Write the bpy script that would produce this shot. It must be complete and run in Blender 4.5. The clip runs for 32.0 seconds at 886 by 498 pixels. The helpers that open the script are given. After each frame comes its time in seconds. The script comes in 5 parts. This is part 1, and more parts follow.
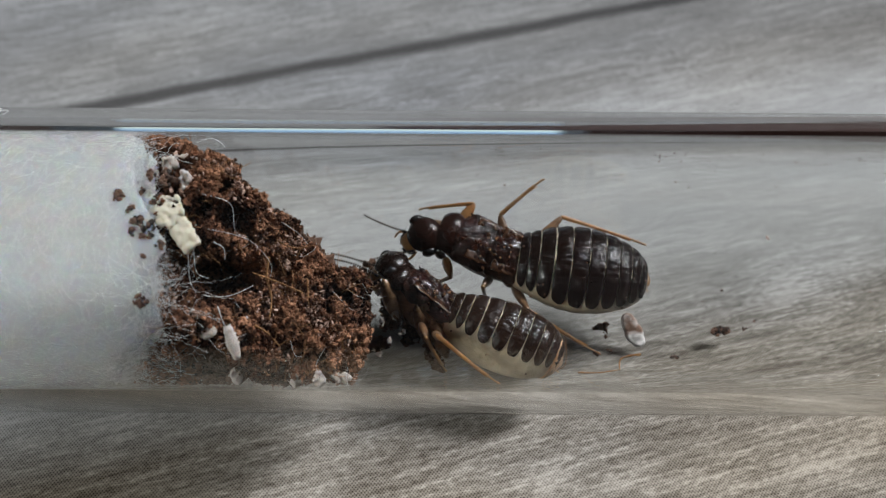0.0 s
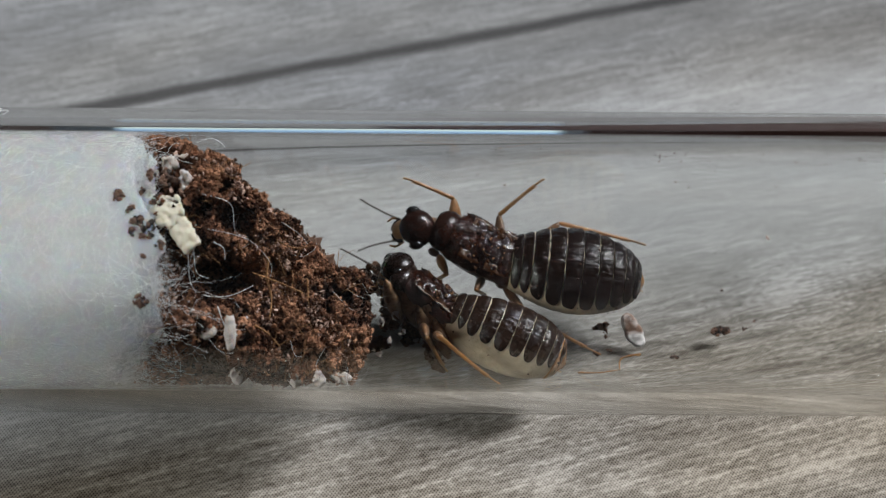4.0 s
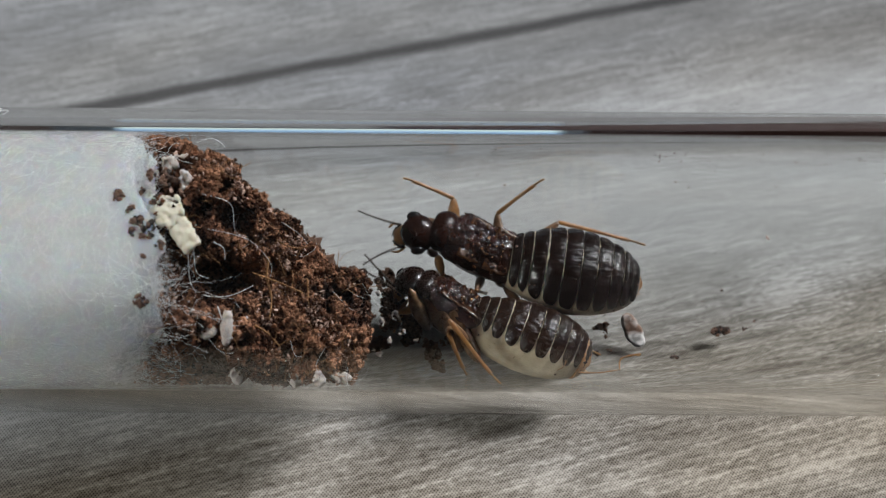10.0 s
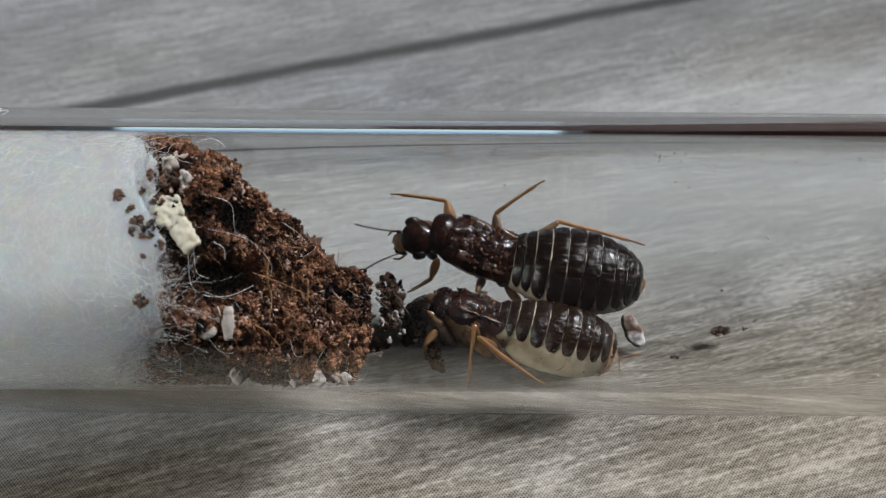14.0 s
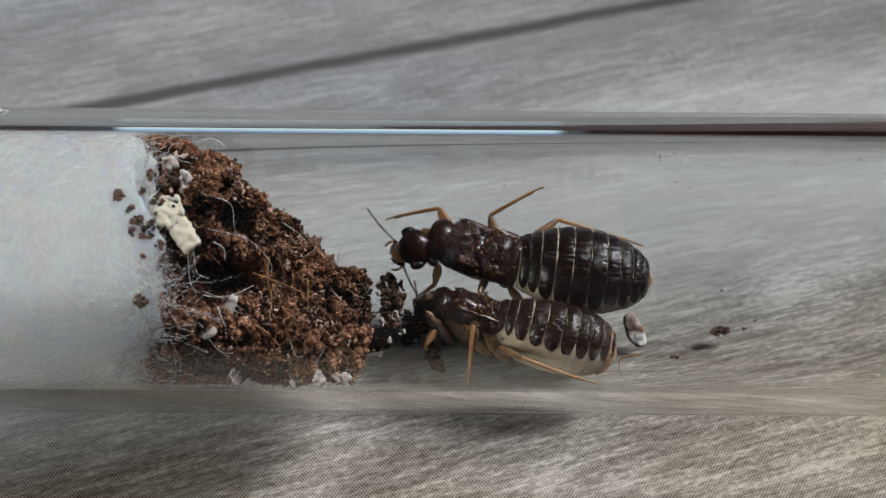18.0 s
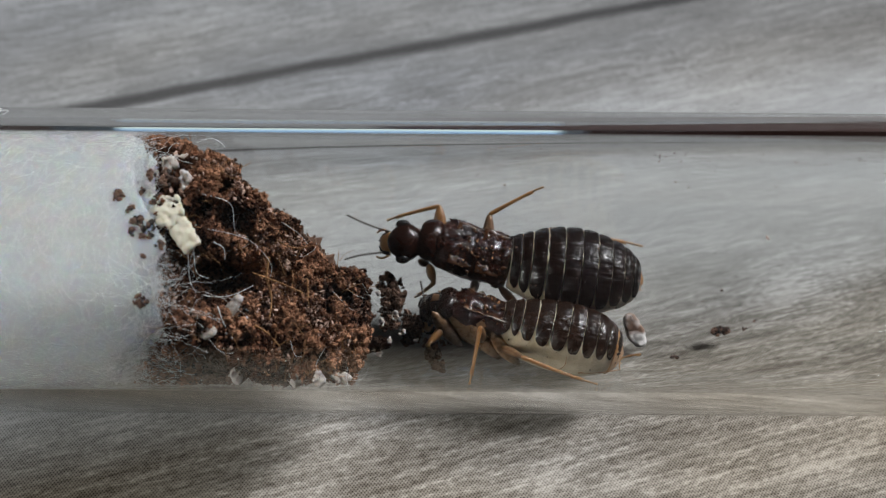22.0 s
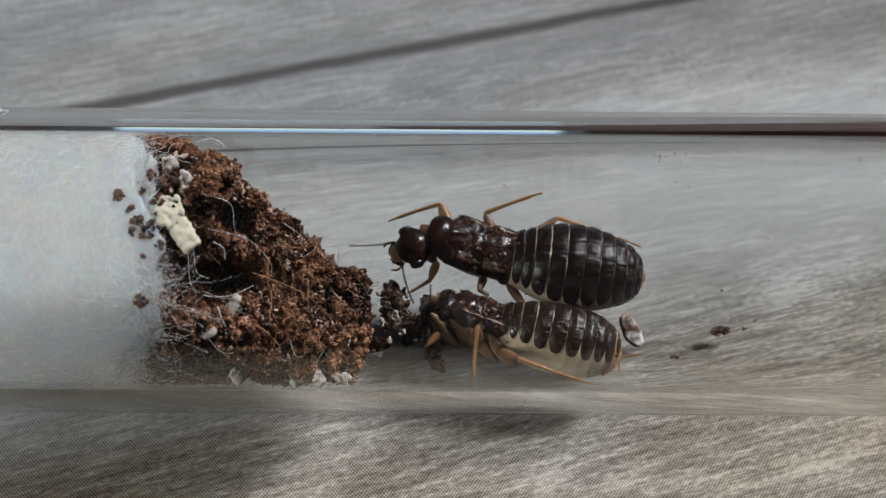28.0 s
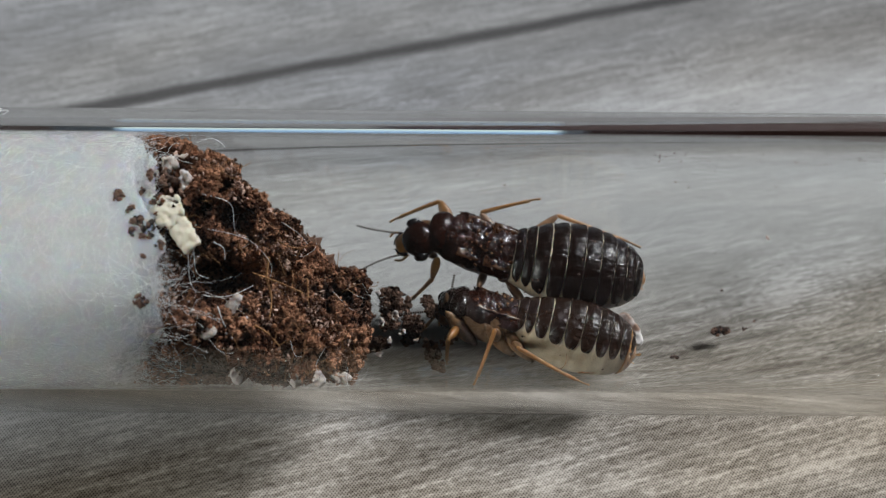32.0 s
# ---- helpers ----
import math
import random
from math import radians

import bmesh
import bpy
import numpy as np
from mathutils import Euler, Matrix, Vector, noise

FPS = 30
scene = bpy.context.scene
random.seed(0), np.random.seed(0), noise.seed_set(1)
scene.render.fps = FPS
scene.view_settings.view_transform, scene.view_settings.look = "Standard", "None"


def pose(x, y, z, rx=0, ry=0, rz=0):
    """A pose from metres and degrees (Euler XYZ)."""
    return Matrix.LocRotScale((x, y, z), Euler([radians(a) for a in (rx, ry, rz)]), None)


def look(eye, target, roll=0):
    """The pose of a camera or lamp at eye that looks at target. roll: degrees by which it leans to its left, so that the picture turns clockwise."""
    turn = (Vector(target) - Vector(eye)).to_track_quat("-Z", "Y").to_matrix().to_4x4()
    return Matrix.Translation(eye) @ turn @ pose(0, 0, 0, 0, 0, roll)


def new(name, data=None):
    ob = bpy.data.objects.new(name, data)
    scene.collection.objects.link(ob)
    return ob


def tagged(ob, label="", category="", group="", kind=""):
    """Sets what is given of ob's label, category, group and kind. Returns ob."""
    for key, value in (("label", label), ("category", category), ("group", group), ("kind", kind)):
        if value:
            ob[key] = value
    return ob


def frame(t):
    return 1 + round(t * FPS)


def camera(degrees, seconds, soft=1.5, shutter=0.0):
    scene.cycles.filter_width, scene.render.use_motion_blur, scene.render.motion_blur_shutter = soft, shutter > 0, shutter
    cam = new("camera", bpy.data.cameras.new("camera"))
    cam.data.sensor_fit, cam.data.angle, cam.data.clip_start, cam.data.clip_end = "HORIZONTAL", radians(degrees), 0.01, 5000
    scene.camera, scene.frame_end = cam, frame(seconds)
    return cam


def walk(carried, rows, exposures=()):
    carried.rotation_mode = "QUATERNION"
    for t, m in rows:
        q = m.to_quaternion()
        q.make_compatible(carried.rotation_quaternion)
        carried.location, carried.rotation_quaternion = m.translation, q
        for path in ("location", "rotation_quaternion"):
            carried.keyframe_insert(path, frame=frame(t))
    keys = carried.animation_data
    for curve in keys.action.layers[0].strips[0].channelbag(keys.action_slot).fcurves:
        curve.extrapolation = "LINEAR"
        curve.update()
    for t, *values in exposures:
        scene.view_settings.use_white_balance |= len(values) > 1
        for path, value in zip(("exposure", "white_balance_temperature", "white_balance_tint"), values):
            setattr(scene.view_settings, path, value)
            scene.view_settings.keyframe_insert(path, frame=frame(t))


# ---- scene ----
# Lengths below are in millimetres (MM); "slope" is a frame with its origin on the glass tube's axis,
# x along the tube, y up the far wall and z towards the viewer.
MM = 0.001
TUBE_R, BORE_R, TILT = 8.0, 6.85, 40.0
SLOPE = Matrix.Translation((0, 0, TUBE_R * MM)) @ pose(0, 0, 0, TILT)


def spot(x, y, z):
    """World place of a point of the slope frame."""
    return SLOPE @ Vector((x * MM, y * MM, z * MM))


def lay(x, y, z, turn=0.0, roll=0.0, pitch=0.0):
    """World pose of a thing that lies in the slope frame: x axis at the angle turn, then pitch, then rolled about itself."""
    return (SLOPE @ Matrix.Translation((x * MM, y * MM, z * MM)) @ Matrix.Rotation(radians(turn), 4, "Z")
            @ Matrix.Rotation(radians(pitch), 4, "Y") @ Matrix.Rotation(radians(roll), 4, "X"))


# ---- camera ----
cam = camera(40, 32.0, soft=1.1)
VIEW = look(spot(-0.7, 0, 64.6), spot(0, 0.7, 0), 1.090)
walk(cam, [(0, VIEW), (32, VIEW)])
cam.data.dof.use_dof = True
cam.data.dof.focus_distance = 0.0642
cam.data.dof.aperture_fstop = 52.0

# ---- light: daylight through one high window behind the table, a fill lamp added at the side ----
world = bpy.data.worlds.new("daylight")
world.use_nodes = True
scene.world = world
sky = world.node_tree.nodes.new("ShaderNodeTexSky")
sky.sky_type, sky.sun_disc = "NISHITA", False
sky.sun_elevation, sky.sun_rotation = radians(48), radians(200)
sky.altitude, sky.dust_density, sky.ozone_density = 4000, 0.0, 4.0
world.node_tree.links.new(sky.outputs[0], world.node_tree.nodes["Background"].inputs[0])
world.node_tree.nodes["Background"].inputs[1].default_value = 0.085
WINDOW = (0.64, 1.48, 0.87, 1.63)   # x from, x to, z from, z to, in metres over the table
WALL_Y = 0.65
window_light = new("window_light", bpy.data.lights.new("window_light", "AREA"))
window_light.data.shape, window_light.data.size, window_light.data.size_y = "RECTANGLE", WINDOW[1] - WINDOW[0] - 0.04, WINDOW[3] - WINDOW[2] - 0.04
window_light.data.energy, window_light.data.color = 99.0, (0.965, 0.98, 1.015)
window_light.matrix_world = look(((WINDOW[0] + WINDOW[1]) / 2, WALL_Y + 0.02, (WINDOW[2] + WINDOW[3]) / 2), ((WINDOW[0] + WINDOW[1]) / 2, 0, (WINDOW[2] + WINDOW[3]) / 2))
# fill lamp added in the west to lift the dark sides; no window known there
FILL_OPENING = (-1.05, -0.15, 0.35, 1.25)   # y from, y to, z from, z to, in the west wall
WEST_X = -1.60
fill_light = new("fill_lamp", bpy.data.lights.new("fill_lamp", "AREA"))
fill_light.data.shape, fill_light.data.size, fill_light.data.size_y = "RECTANGLE", FILL_OPENING[1] - FILL_OPENING[0] - 0.04, FILL_OPENING[3] - FILL_OPENING[2] - 0.04
fill_light.data.energy, fill_light.data.color = 28.0, (0.985, 0.99, 0.965)
fill_light.matrix_world = look((WEST_X - 0.02, (FILL_OPENING[0] + FILL_OPENING[1]) / 2, (FILL_OPENING[2] + FILL_OPENING[3]) / 2), (0, (FILL_OPENING[0] + FILL_OPENING[1]) / 2, (FILL_OPENING[2] + FILL_OPENING[3]) / 2))
scene.view_settings.exposure = 0.0
scene.cycles.caustics_reflective = scene.cycles.caustics_refractive = False


# ---- materials ----
def nodes_of(name):
    m = bpy.data.materials.new(name)
    m.use_nodes = True
    return m, m.node_tree.nodes, m.node_tree.links, m.node_tree.nodes["Principled BSDF"]


def noise_node(nodes, links, coord, per_mm, detail=4.0, rough=0.6):
    n = nodes.new("ShaderNodeTexNoise")
    n.inputs["Scale"].default_value = per_mm * 1000
    n.inputs["Detail"].default_value = detail
    n.inputs["Roughness"].default_value = rough
    links.new(coord, n.inputs["Vector"])
    return n.outputs["Fac"]


def ramp_node(nodes, links, fac, stops):
    r = nodes.new("ShaderNodeValToRGB")
    while len(r.color_ramp.elements) < len(stops):
        r.color_ramp.elements.new(0.5)
    for e, (p, c) in zip(r.color_ramp.elements, stops):
        e.position, e.color = p, (*c, 1)
    links.new(fac, r.inputs["Fac"])
    return r.outputs["Color"]


def mix_node(nodes, links, kind, fac, a, b):
    m = nodes.new("ShaderNodeMix")
    m.data_type, m.blend_type = "RGBA", kind
    for key, v in ((0, fac), (6, a), (7, b)):
        if isinstance(v, (int, float)):
            m.inputs[key].default_value = v
        elif isinstance(v, tuple):
            m.inputs[key].default_value = (*v, 1)
        else:
            links.new(v, m.inputs[key])
    return m.outputs[2]


def math_node(nodes, links, op, a, b=0.0):
    m = nodes.new("ShaderNodeMath")
    m.operation = op
    for key, v in ((0, a), (1, b)):
        if isinstance(v, (int, float)):
            m.inputs[key].default_value = v
        else:
            links.new(v, m.inputs[key])
    return m.outputs[0]


def bump_node(nodes, links, height, mm, strength=1.0):
    b = nodes.new("ShaderNodeBump")
    b.inputs["Strength"].default_value = strength
    b.inputs["Distance"].default_value = mm * MM
    links.new(height, b.inputs["Height"])
    return b.outputs["Normal"]


def body_material(name, dark, light, rough=0.4, coarse=1.0, fine=6.0, bump=0.02, sss=0.0, reach=0.3, coat=0.0,
                  spread=(0.3, 0.7), island=0.0, specular=0.5, clear=0.0, damp=0.0):
    """A surface with two scales of grain: colours from dark to light, relief of bump millimetres, light soaking in by reach millimetres."""
    m, nodes, links, bsdf = nodes_of(name)
    coord = nodes.new("ShaderNodeTexCoord").outputs["Object"]
    a = noise_node(nodes, links, coord, coarse, 3)
    b = noise_node(nodes, links, coord, fine, 5)
    fac = math_node(nodes, links, "ADD", math_node(nodes, links, "MULTIPLY", a, 0.6), math_node(nodes, links, "MULTIPLY", b, 0.4))
    if island:
        g = nodes.new("ShaderNodeNewGeometry").outputs["Random Per Island"]
        off = math_node(nodes, links, "MULTIPLY", math_node(nodes, links, "SUBTRACT", g, 0.5), island)
        fac = math_node(nodes, links, "ADD", fac, off)
    color = ramp_node(nodes, links, fac, [(spread[0], dark), (spread[1], light)])
    if damp:
        patch = ramp_node(nodes, links, noise_node(nodes, links, coord, damp, 3, 0.65), [(0.40, (0.16, 0.13, 0.12)), (0.47, (0.60, 0.55, 0.56)), (0.58, (1.0, 1.0, 1.0))])
        color = mix_node(nodes, links, "MULTIPLY", 1.0, color, patch)
    links.new(color, bsdf.inputs["Base Color"])
    links.new(math_node(nodes, links, "ADD", math_node(nodes, links, "MULTIPLY", b, 0.25), rough - 0.12), bsdf.inputs["Roughness"])
    links.new(bump_node(nodes, links, b, bump), bsdf.inputs["Normal"])
    bsdf.inputs["Subsurface Weight"].default_value = sss
    bsdf.inputs["Subsurface Radius"].default_value = (1.0, 0.6, 0.35)
    bsdf.inputs["Subsurface Scale"].default_value = reach * MM
    bsdf.inputs["Transmission Weight"].default_value = clear
    bsdf.inputs["IOR"].default_value = 1.4
    bsdf.inputs["Coat Weight"].default_value = coat
    bsdf.inputs["Coat Roughness"].default_value = 0.12
    bsdf.inputs["Specular IOR Level"].default_value = specular
    return m


def cloth_material():
    """Woven cover printed with weathered grey boards: streaks along the boards, a dark joint between them, a fine weave."""
    m, nodes, links, bsdf = nodes_of("printed_weave")
    coord = nodes.new("ShaderNodeTexCoord").outputs["Object"]

    def mapped(turn, sx, sy):
        q = nodes.new("ShaderNodeMapping")
        q.vector_type = "TEXTURE"
        q.inputs["Rotation"].default_value = (0, 0, radians(turn))
        q.inputs["Scale"].default_value = (sx * MM, sy * MM, MM)
        links.new(coord, q.inputs["Vector"])
        return q.outputs["Vector"]

    def noise(vec, scale, detail, rough=0.55, warp=0.0):
        n = nodes.new("ShaderNodeTexNoise")
        n.inputs["Scale"].default_value, n.inputs["Detail"].default_value = scale, detail
        n.inputs["Roughness"].default_value, n.inputs["Distortion"].default_value = rough, warp
        links.new(vec, n.inputs["Vector"])
        return n.outputs["Fac"]

    broad = noise(mapped(17, 16.0, 5.0), 1.0, 3)
    streak = noise(mapped(17, 3.8, 0.50), 1.0, 6, 0.66, 0.2)
    hair = noise(mapped(19, 0.9, 0.16), 1.0, 4, 0.6)
    fleck = noise(mapped(18, 0.42, 0.26), 1.0, 4, 0.65)
    fac = math_node(nodes, links, "ADD", math_node(nodes, links, "MULTIPLY", broad, 0.24), math_node(nodes, links, "MULTIPLY", streak, 0.38))
    fac = math_node(nodes, links, "ADD", fac, math_node(nodes, links, "MULTIPLY", hair, 0.22))
    fac = math_node(nodes, links, "ADD", fac, math_node(nodes, links, "MULTIPLY", fleck, 0.26))
    color = ramp_node(nodes, links, fac, [(0.40, (0.085, 0.073, 0.060)), (0.48, (0.26, 0.243, 0.22)), (0.555, (0.40, 0.39, 0.367)), (0.65, (0.70, 0.69, 0.67))])
    tone = noise(mapped(17, 30.0, 14.0), 1.0, 1)
    color = mix_node(nodes, links, "MULTIPLY", 1.0, color, ramp_node(nodes, links, tone, [(0.35, (1.0, 0.96, 0.9)), (0.65, (0.93, 0.97, 1.06))]))
    # tone bands across the board; the joint between two printed boards
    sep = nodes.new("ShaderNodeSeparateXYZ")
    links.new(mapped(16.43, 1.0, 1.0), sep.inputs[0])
    # colour darkens and its streaks even out farther off, as if blurred
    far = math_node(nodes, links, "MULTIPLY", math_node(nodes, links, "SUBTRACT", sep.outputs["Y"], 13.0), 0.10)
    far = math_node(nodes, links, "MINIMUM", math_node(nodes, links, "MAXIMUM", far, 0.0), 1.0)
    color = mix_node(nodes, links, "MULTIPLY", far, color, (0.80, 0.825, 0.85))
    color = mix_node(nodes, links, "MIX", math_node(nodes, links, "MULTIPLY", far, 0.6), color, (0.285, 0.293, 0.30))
    # browner print near the viewer, with the tube's warm shade painted in
    brown = math_node(nodes, links, "MULTIPLY", math_node(nodes, links, "SUBTRACT", 3.0, sep.outputs["Y"]), 0.12)
    brown = math_node(nodes, links, "MINIMUM", math_node(nodes, links, "MAXIMUM", brown, 0.0), 1.0)
    color = mix_node(nodes, links, "MULTIPLY", brown, color, (0.88, 0.80, 0.68))
    # pale band painted in to make up for light lost in the glass
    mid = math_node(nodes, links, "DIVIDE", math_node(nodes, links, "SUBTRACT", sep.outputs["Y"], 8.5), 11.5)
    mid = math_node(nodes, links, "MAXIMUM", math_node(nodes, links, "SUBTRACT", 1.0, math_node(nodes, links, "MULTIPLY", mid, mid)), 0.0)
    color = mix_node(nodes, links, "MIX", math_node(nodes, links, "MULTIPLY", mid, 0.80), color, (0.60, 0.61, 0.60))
    wob = math_node(nodes, links, "MULTIPLY", math_node(nodes, links, "SUBTRACT", noise(mapped(17, 7.0, 3.0), 1.0, 2), 0.5), 0.7)
    off = math_node(nodes, links, "ADD", math_node(nodes, links, "SUBTRACT", sep.outputs["Y"], 26.42), wob)
    gap = math_node(nodes, links, "SUBTRACT", 1.0, math_node(nodes, links, "DIVIDE", math_node(nodes, links, "ABSOLUTE", off), 0.90))
    gap = math_node(nodes, links, "MAXIMUM", gap, 0.0)
    gap = math_node(nodes, links, "MULTIPLY", gap, math_node(nodes, links, "ADD", noise(mapped(17, 8.0, 1.0), 1.0, 3), 0.95))
    gap = math_node(nodes, links, "MINIMUM", gap, 1.0)
    color = mix_node(nodes, links, "MIX", gap, color, (0.095, 0.094, 0.094))
    # threads of the weave
    w = nodes.new("ShaderNodeSeparateXYZ")
    links.new(mapped(6, 0.92, 1.25), w.inputs[0])
    k = 2 * math.pi / 0.20
    sx = math_node(nodes, links, "SINE", math_node(nodes, links, "MULTIPLY", w.outputs["X"], k))
    sy = math_node(nodes, links, "SINE", math_node(nodes, links, "MULTIPLY", w.outputs["Y"], k))
    weave = math_node(nodes, links, "ADD", math_node(nodes, links, "MULTIPLY", math_node(nodes, links, "MULTIPLY", sx, sy), 0.5), 0.5)
    pores = math_node(nodes, links, "POWER", weave, 2.0)
    worn = math_node(nodes, links, "MINIMUM", math_node(nodes, links, "MAXIMUM", math_node(nodes, links, "SUBTRACT", 2.9, math_node(nodes, links, "MULTIPLY", fac, 3.9)), 0.40), 1.0)
    pores = math_node(nodes, links, "MULTIPLY", pores, worn)
    color = mix_node(nodes, links, "MULTIPLY", math_node(nodes, links, "MULTIPLY", pores, 0.95), color, (0.13, 0.12, 0.11))
    # darkening to the right, painted in like light falling off
    right_dim = math_node(nodes, links, "MINIMUM", math_node(nodes, links, "MAXIMUM", math_node(nodes, links, "MULTIPLY", math_node(nodes, links, "ADD", sep.outputs["X"], 8.0), 0.03), 0.0), 1.0)
    color = mix_node(nodes, links, "MULTIPLY", right_dim, color, (0.82, 0.82, 0.83))
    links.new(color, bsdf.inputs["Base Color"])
    bsdf.inputs["Roughness"].default_value = 0.85
    bsdf.inputs["Specular IOR Level"].default_value = 0.08
    links.new(bump_node(nodes, links, math_node(nodes, links, "SUBTRACT", 1.0, pores), 0.02, 0.6), bsdf.inputs["Normal"])
    return m


def glass_material():
    m, nodes, links, bsdf = nodes_of("clear_glass")
    bsdf.inputs["Base Color"].default_value = (0.985, 0.995, 0.99, 1)
    bsdf.inputs["Transmission Weight"].default_value = 1.0
    bsdf.inputs["IOR"].default_value = 1.47
    bsdf.inputs["Specular IOR Level"].default_value = 0.14
    coord = nodes.new("ShaderNodeTexCoord").outputs["Object"]
    smear = noise_node(nodes, links, coord, 0.35, 3)
    links.new(math_node(nodes, links, "MULTIPLY", math_node(nodes, links, "MAXIMUM", math_node(nodes, links, "SUBTRACT", smear, 0.52), 0.0), 0.015), bsdf.inputs["Roughness"])
    return m


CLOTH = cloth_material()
GLASS = glass_material()
CHITIN = body_material("dark_chitin", (0.004, 0.002, 0.0015), (0.014, 0.006, 0.004), 0.26, 0.8, 7.0, 0.01, coat=0.1, specular=0.4)
TERGITE = body_material("glossy_tergite", (0.0022, 0.0012, 0.0010), (0.011, 0.0045, 0.0028), 0.20, 0.9, 4.5, 0.04, coat=0.12, specular=0.38)
BROWN_TERGITE = body_material("brown_tergite", (0.005, 0.0030, 0.0022), (0.027, 0.0125, 0.0072), 0.22, 0.9, 4.5, 0.04, coat=0.12, specular=0.38)
HEAD = body_material("red_brown_chitin", (0.006, 0.0020, 0.0013), (0.028, 0.0078, 0.0038), 0.20, 0.9, 6.0, 0.010, coat=0.15, specular=0.35)
WING_STUB = body_material("brown_wing_stub", (0.012, 0.0045, 0.002), (0.085, 0.032, 0.011), 0.20, 1.4, 5.0, 0.03, coat=0.3)
TAN = body_material("tan_leg_base", (0.075, 0.036, 0.016), (0.45, 0.27, 0.14), 0.28, 0.9, 4.0, 0.02, sss=0.3, reach=0.3, coat=0.1)
THORAX = body_material("wrinkled_chitin", (0.004, 0.0015, 0.0011), (0.050, 0.0135, 0.0060), 0.13, 1.4, 4.0, 0.10, coat=0.5, specular=0.5, spread=(0.36, 0.68))
PALE = body_material("pale_membrane", (0.37, 0.29, 0.18), (0.68, 0.59, 0.43), 0.42, 0.7, 4.0, 0.04, sss=0.3, reach=0.35)
FLANK = body_material("amber_brown_flank", (0.05, 0.022, 0.010), (0.23, 0.125, 0.060), 0.40, 0.8, 4.0, 0.04, sss=0.2, reach=0.25)
AMBER = body_material("amber_leg", (0.25, 0.100, 0.022), (0.54, 0.265, 0.080), 0.36, 0.9, 6.0, 0.015, sss=0.3, reach=0.3, clear=0.45)
EYE = body_material("black_eye", (0.006, 0.006, 0.007), (0.014, 0.013, 0.013), 0.22, 2.0, 30.0, 0.004, coat=0.6)
BEADS = body_material("dark_antenna", (0.020, 0.014, 0.011), (0.075, 0.052, 0.036), 0.45, 2.0, 8.0, 0.01)
SOIL = body_material("red_brown_soil", (0.026, 0.0115, 0.0068), (0.56, 0.288, 0.168), 0.95, 0.28, 5.0, 0.12, island=0.38, spread=(0.28, 0.72), specular=0.1, damp=0.30)
DRY_SOIL = body_material("dry_pinkish_soil", (0.13, 0.068, 0.046), (0.66, 0.46, 0.37), 0.95, 0.5, 6.0, 0.06, island=0.6, specular=0.1)
# dark soil; inside the heap its colour also stands in for shade
DARK_SOIL_AND_SHADE = body_material("dark_soil_and_shade", (0.011, 0.0066, 0.0048), (0.25, 0.145, 0.098), 0.8, 0.7, 5.0, 0.08, island=0.4, spread=(0.2, 0.85), specular=0.25)
COTTON = body_material("white_cotton", (0.80, 0.845, 0.87), (0.91, 0.945, 0.96), 0.95, 0.4, 3.0, 0.05, sss=0.9, reach=2.2, specular=0.1)
def porous(m, part_open):
    """Lets a share of the light through a loose, porous surface."""
    nodes, links = m.node_tree.nodes, m.node_tree.links
    hole, blend = nodes.new("ShaderNodeBsdfTransparent"), nodes.new("ShaderNodeMixShader")
    blend.inputs[0].default_value = part_open
    links.new(nodes["Principled BSDF"].outputs[0], blend.inputs[1])
    links.new(hole.outputs[0], blend.inputs[2])
    links.new(blend.outputs[0], nodes["Material Output"].inputs["Surface"])


porous(COTTON, 0.60)
FIBRE = body_material("cotton_fibre", (0.72, 0.74, 0.75), (0.88, 0.89, 0.89), 0.6, 1.0, 6.0, 0.0, sss=0.0)
FUNGUS = body_material("white_fungus", (0.38, 0.33, 0.30), (0.70, 0.65, 0.61), 0.8, 0.9, 5.0, 0.06, sss=0.3, reach=0.3, specular=0.2)
FLAKED = body_material("brown_and_white_flake", (0.30, 0.19, 0.14), (0.86, 0.82, 0.79), 0.85, 0.30, 0.7, 0.05, spread=(0.43, 0.52), specular=0.2)
CREAM = body_material("cream_lump", (0.58, 0.53, 0.41), (0.74, 0.70, 0.58), 0.55, 0.8, 4.0, 0.05, sss=0.4, reach=0.5)
ROOT = body_material("brown_root", (0.13, 0.055, 0.020), (0.36, 0.18, 0.07), 0.7, 1.0, 7.0, 0.03)
SPECK = body_material("dark_speck", (0.014, 0.009, 0.007), (0.14, 0.072, 0.046), 0.7, 1.0, 5.0, 0.02, island=0.5)
WALL = body_material("dark_wall_paint", (0.022, 0.022, 0.023), (0.032, 0.032, 0.033), 0.9, 0.002, 0.02, 0.5)
DADO = body_material("dark_red_brown_panel", (0.030, 0.012, 0.009), (0.055, 0.024, 0.018), 0.5, 0.004, 0.05, 0.3)


# ---- mesh helpers ----
def mesh_object(name, verts, faces, mat, parent=None, label="", smooth=True):
    me = bpy.data.meshes.new(name)
    me.from_pydata([tuple(c * MM for c in v) for v in verts], [], faces)
    me.materials.append(mat)
    if smooth:
        me.shade_smooth()
    ob = new(name, me)
    ob.parent = parent
    if label:
        tagged(ob, label)
    return ob


def part(name, bm, mat, parent=None, label="", smooth=True):
    """Links a bmesh in millimetres as one mesh object under a thing or part."""
    bm.transform(Matrix.Scale(MM, 4))
    bmesh.ops.recalc_face_normals(bm, faces=bm.faces)
    me = bpy.data.meshes.new(name)
    bm.to_mesh(me)
    bm.free()
    me.materials.append(mat)
    if smooth:
        me.shade_smooth()
    ob = new(name, me)
    ob.parent = parent
    if label:
        tagged(ob, label)
    return ob


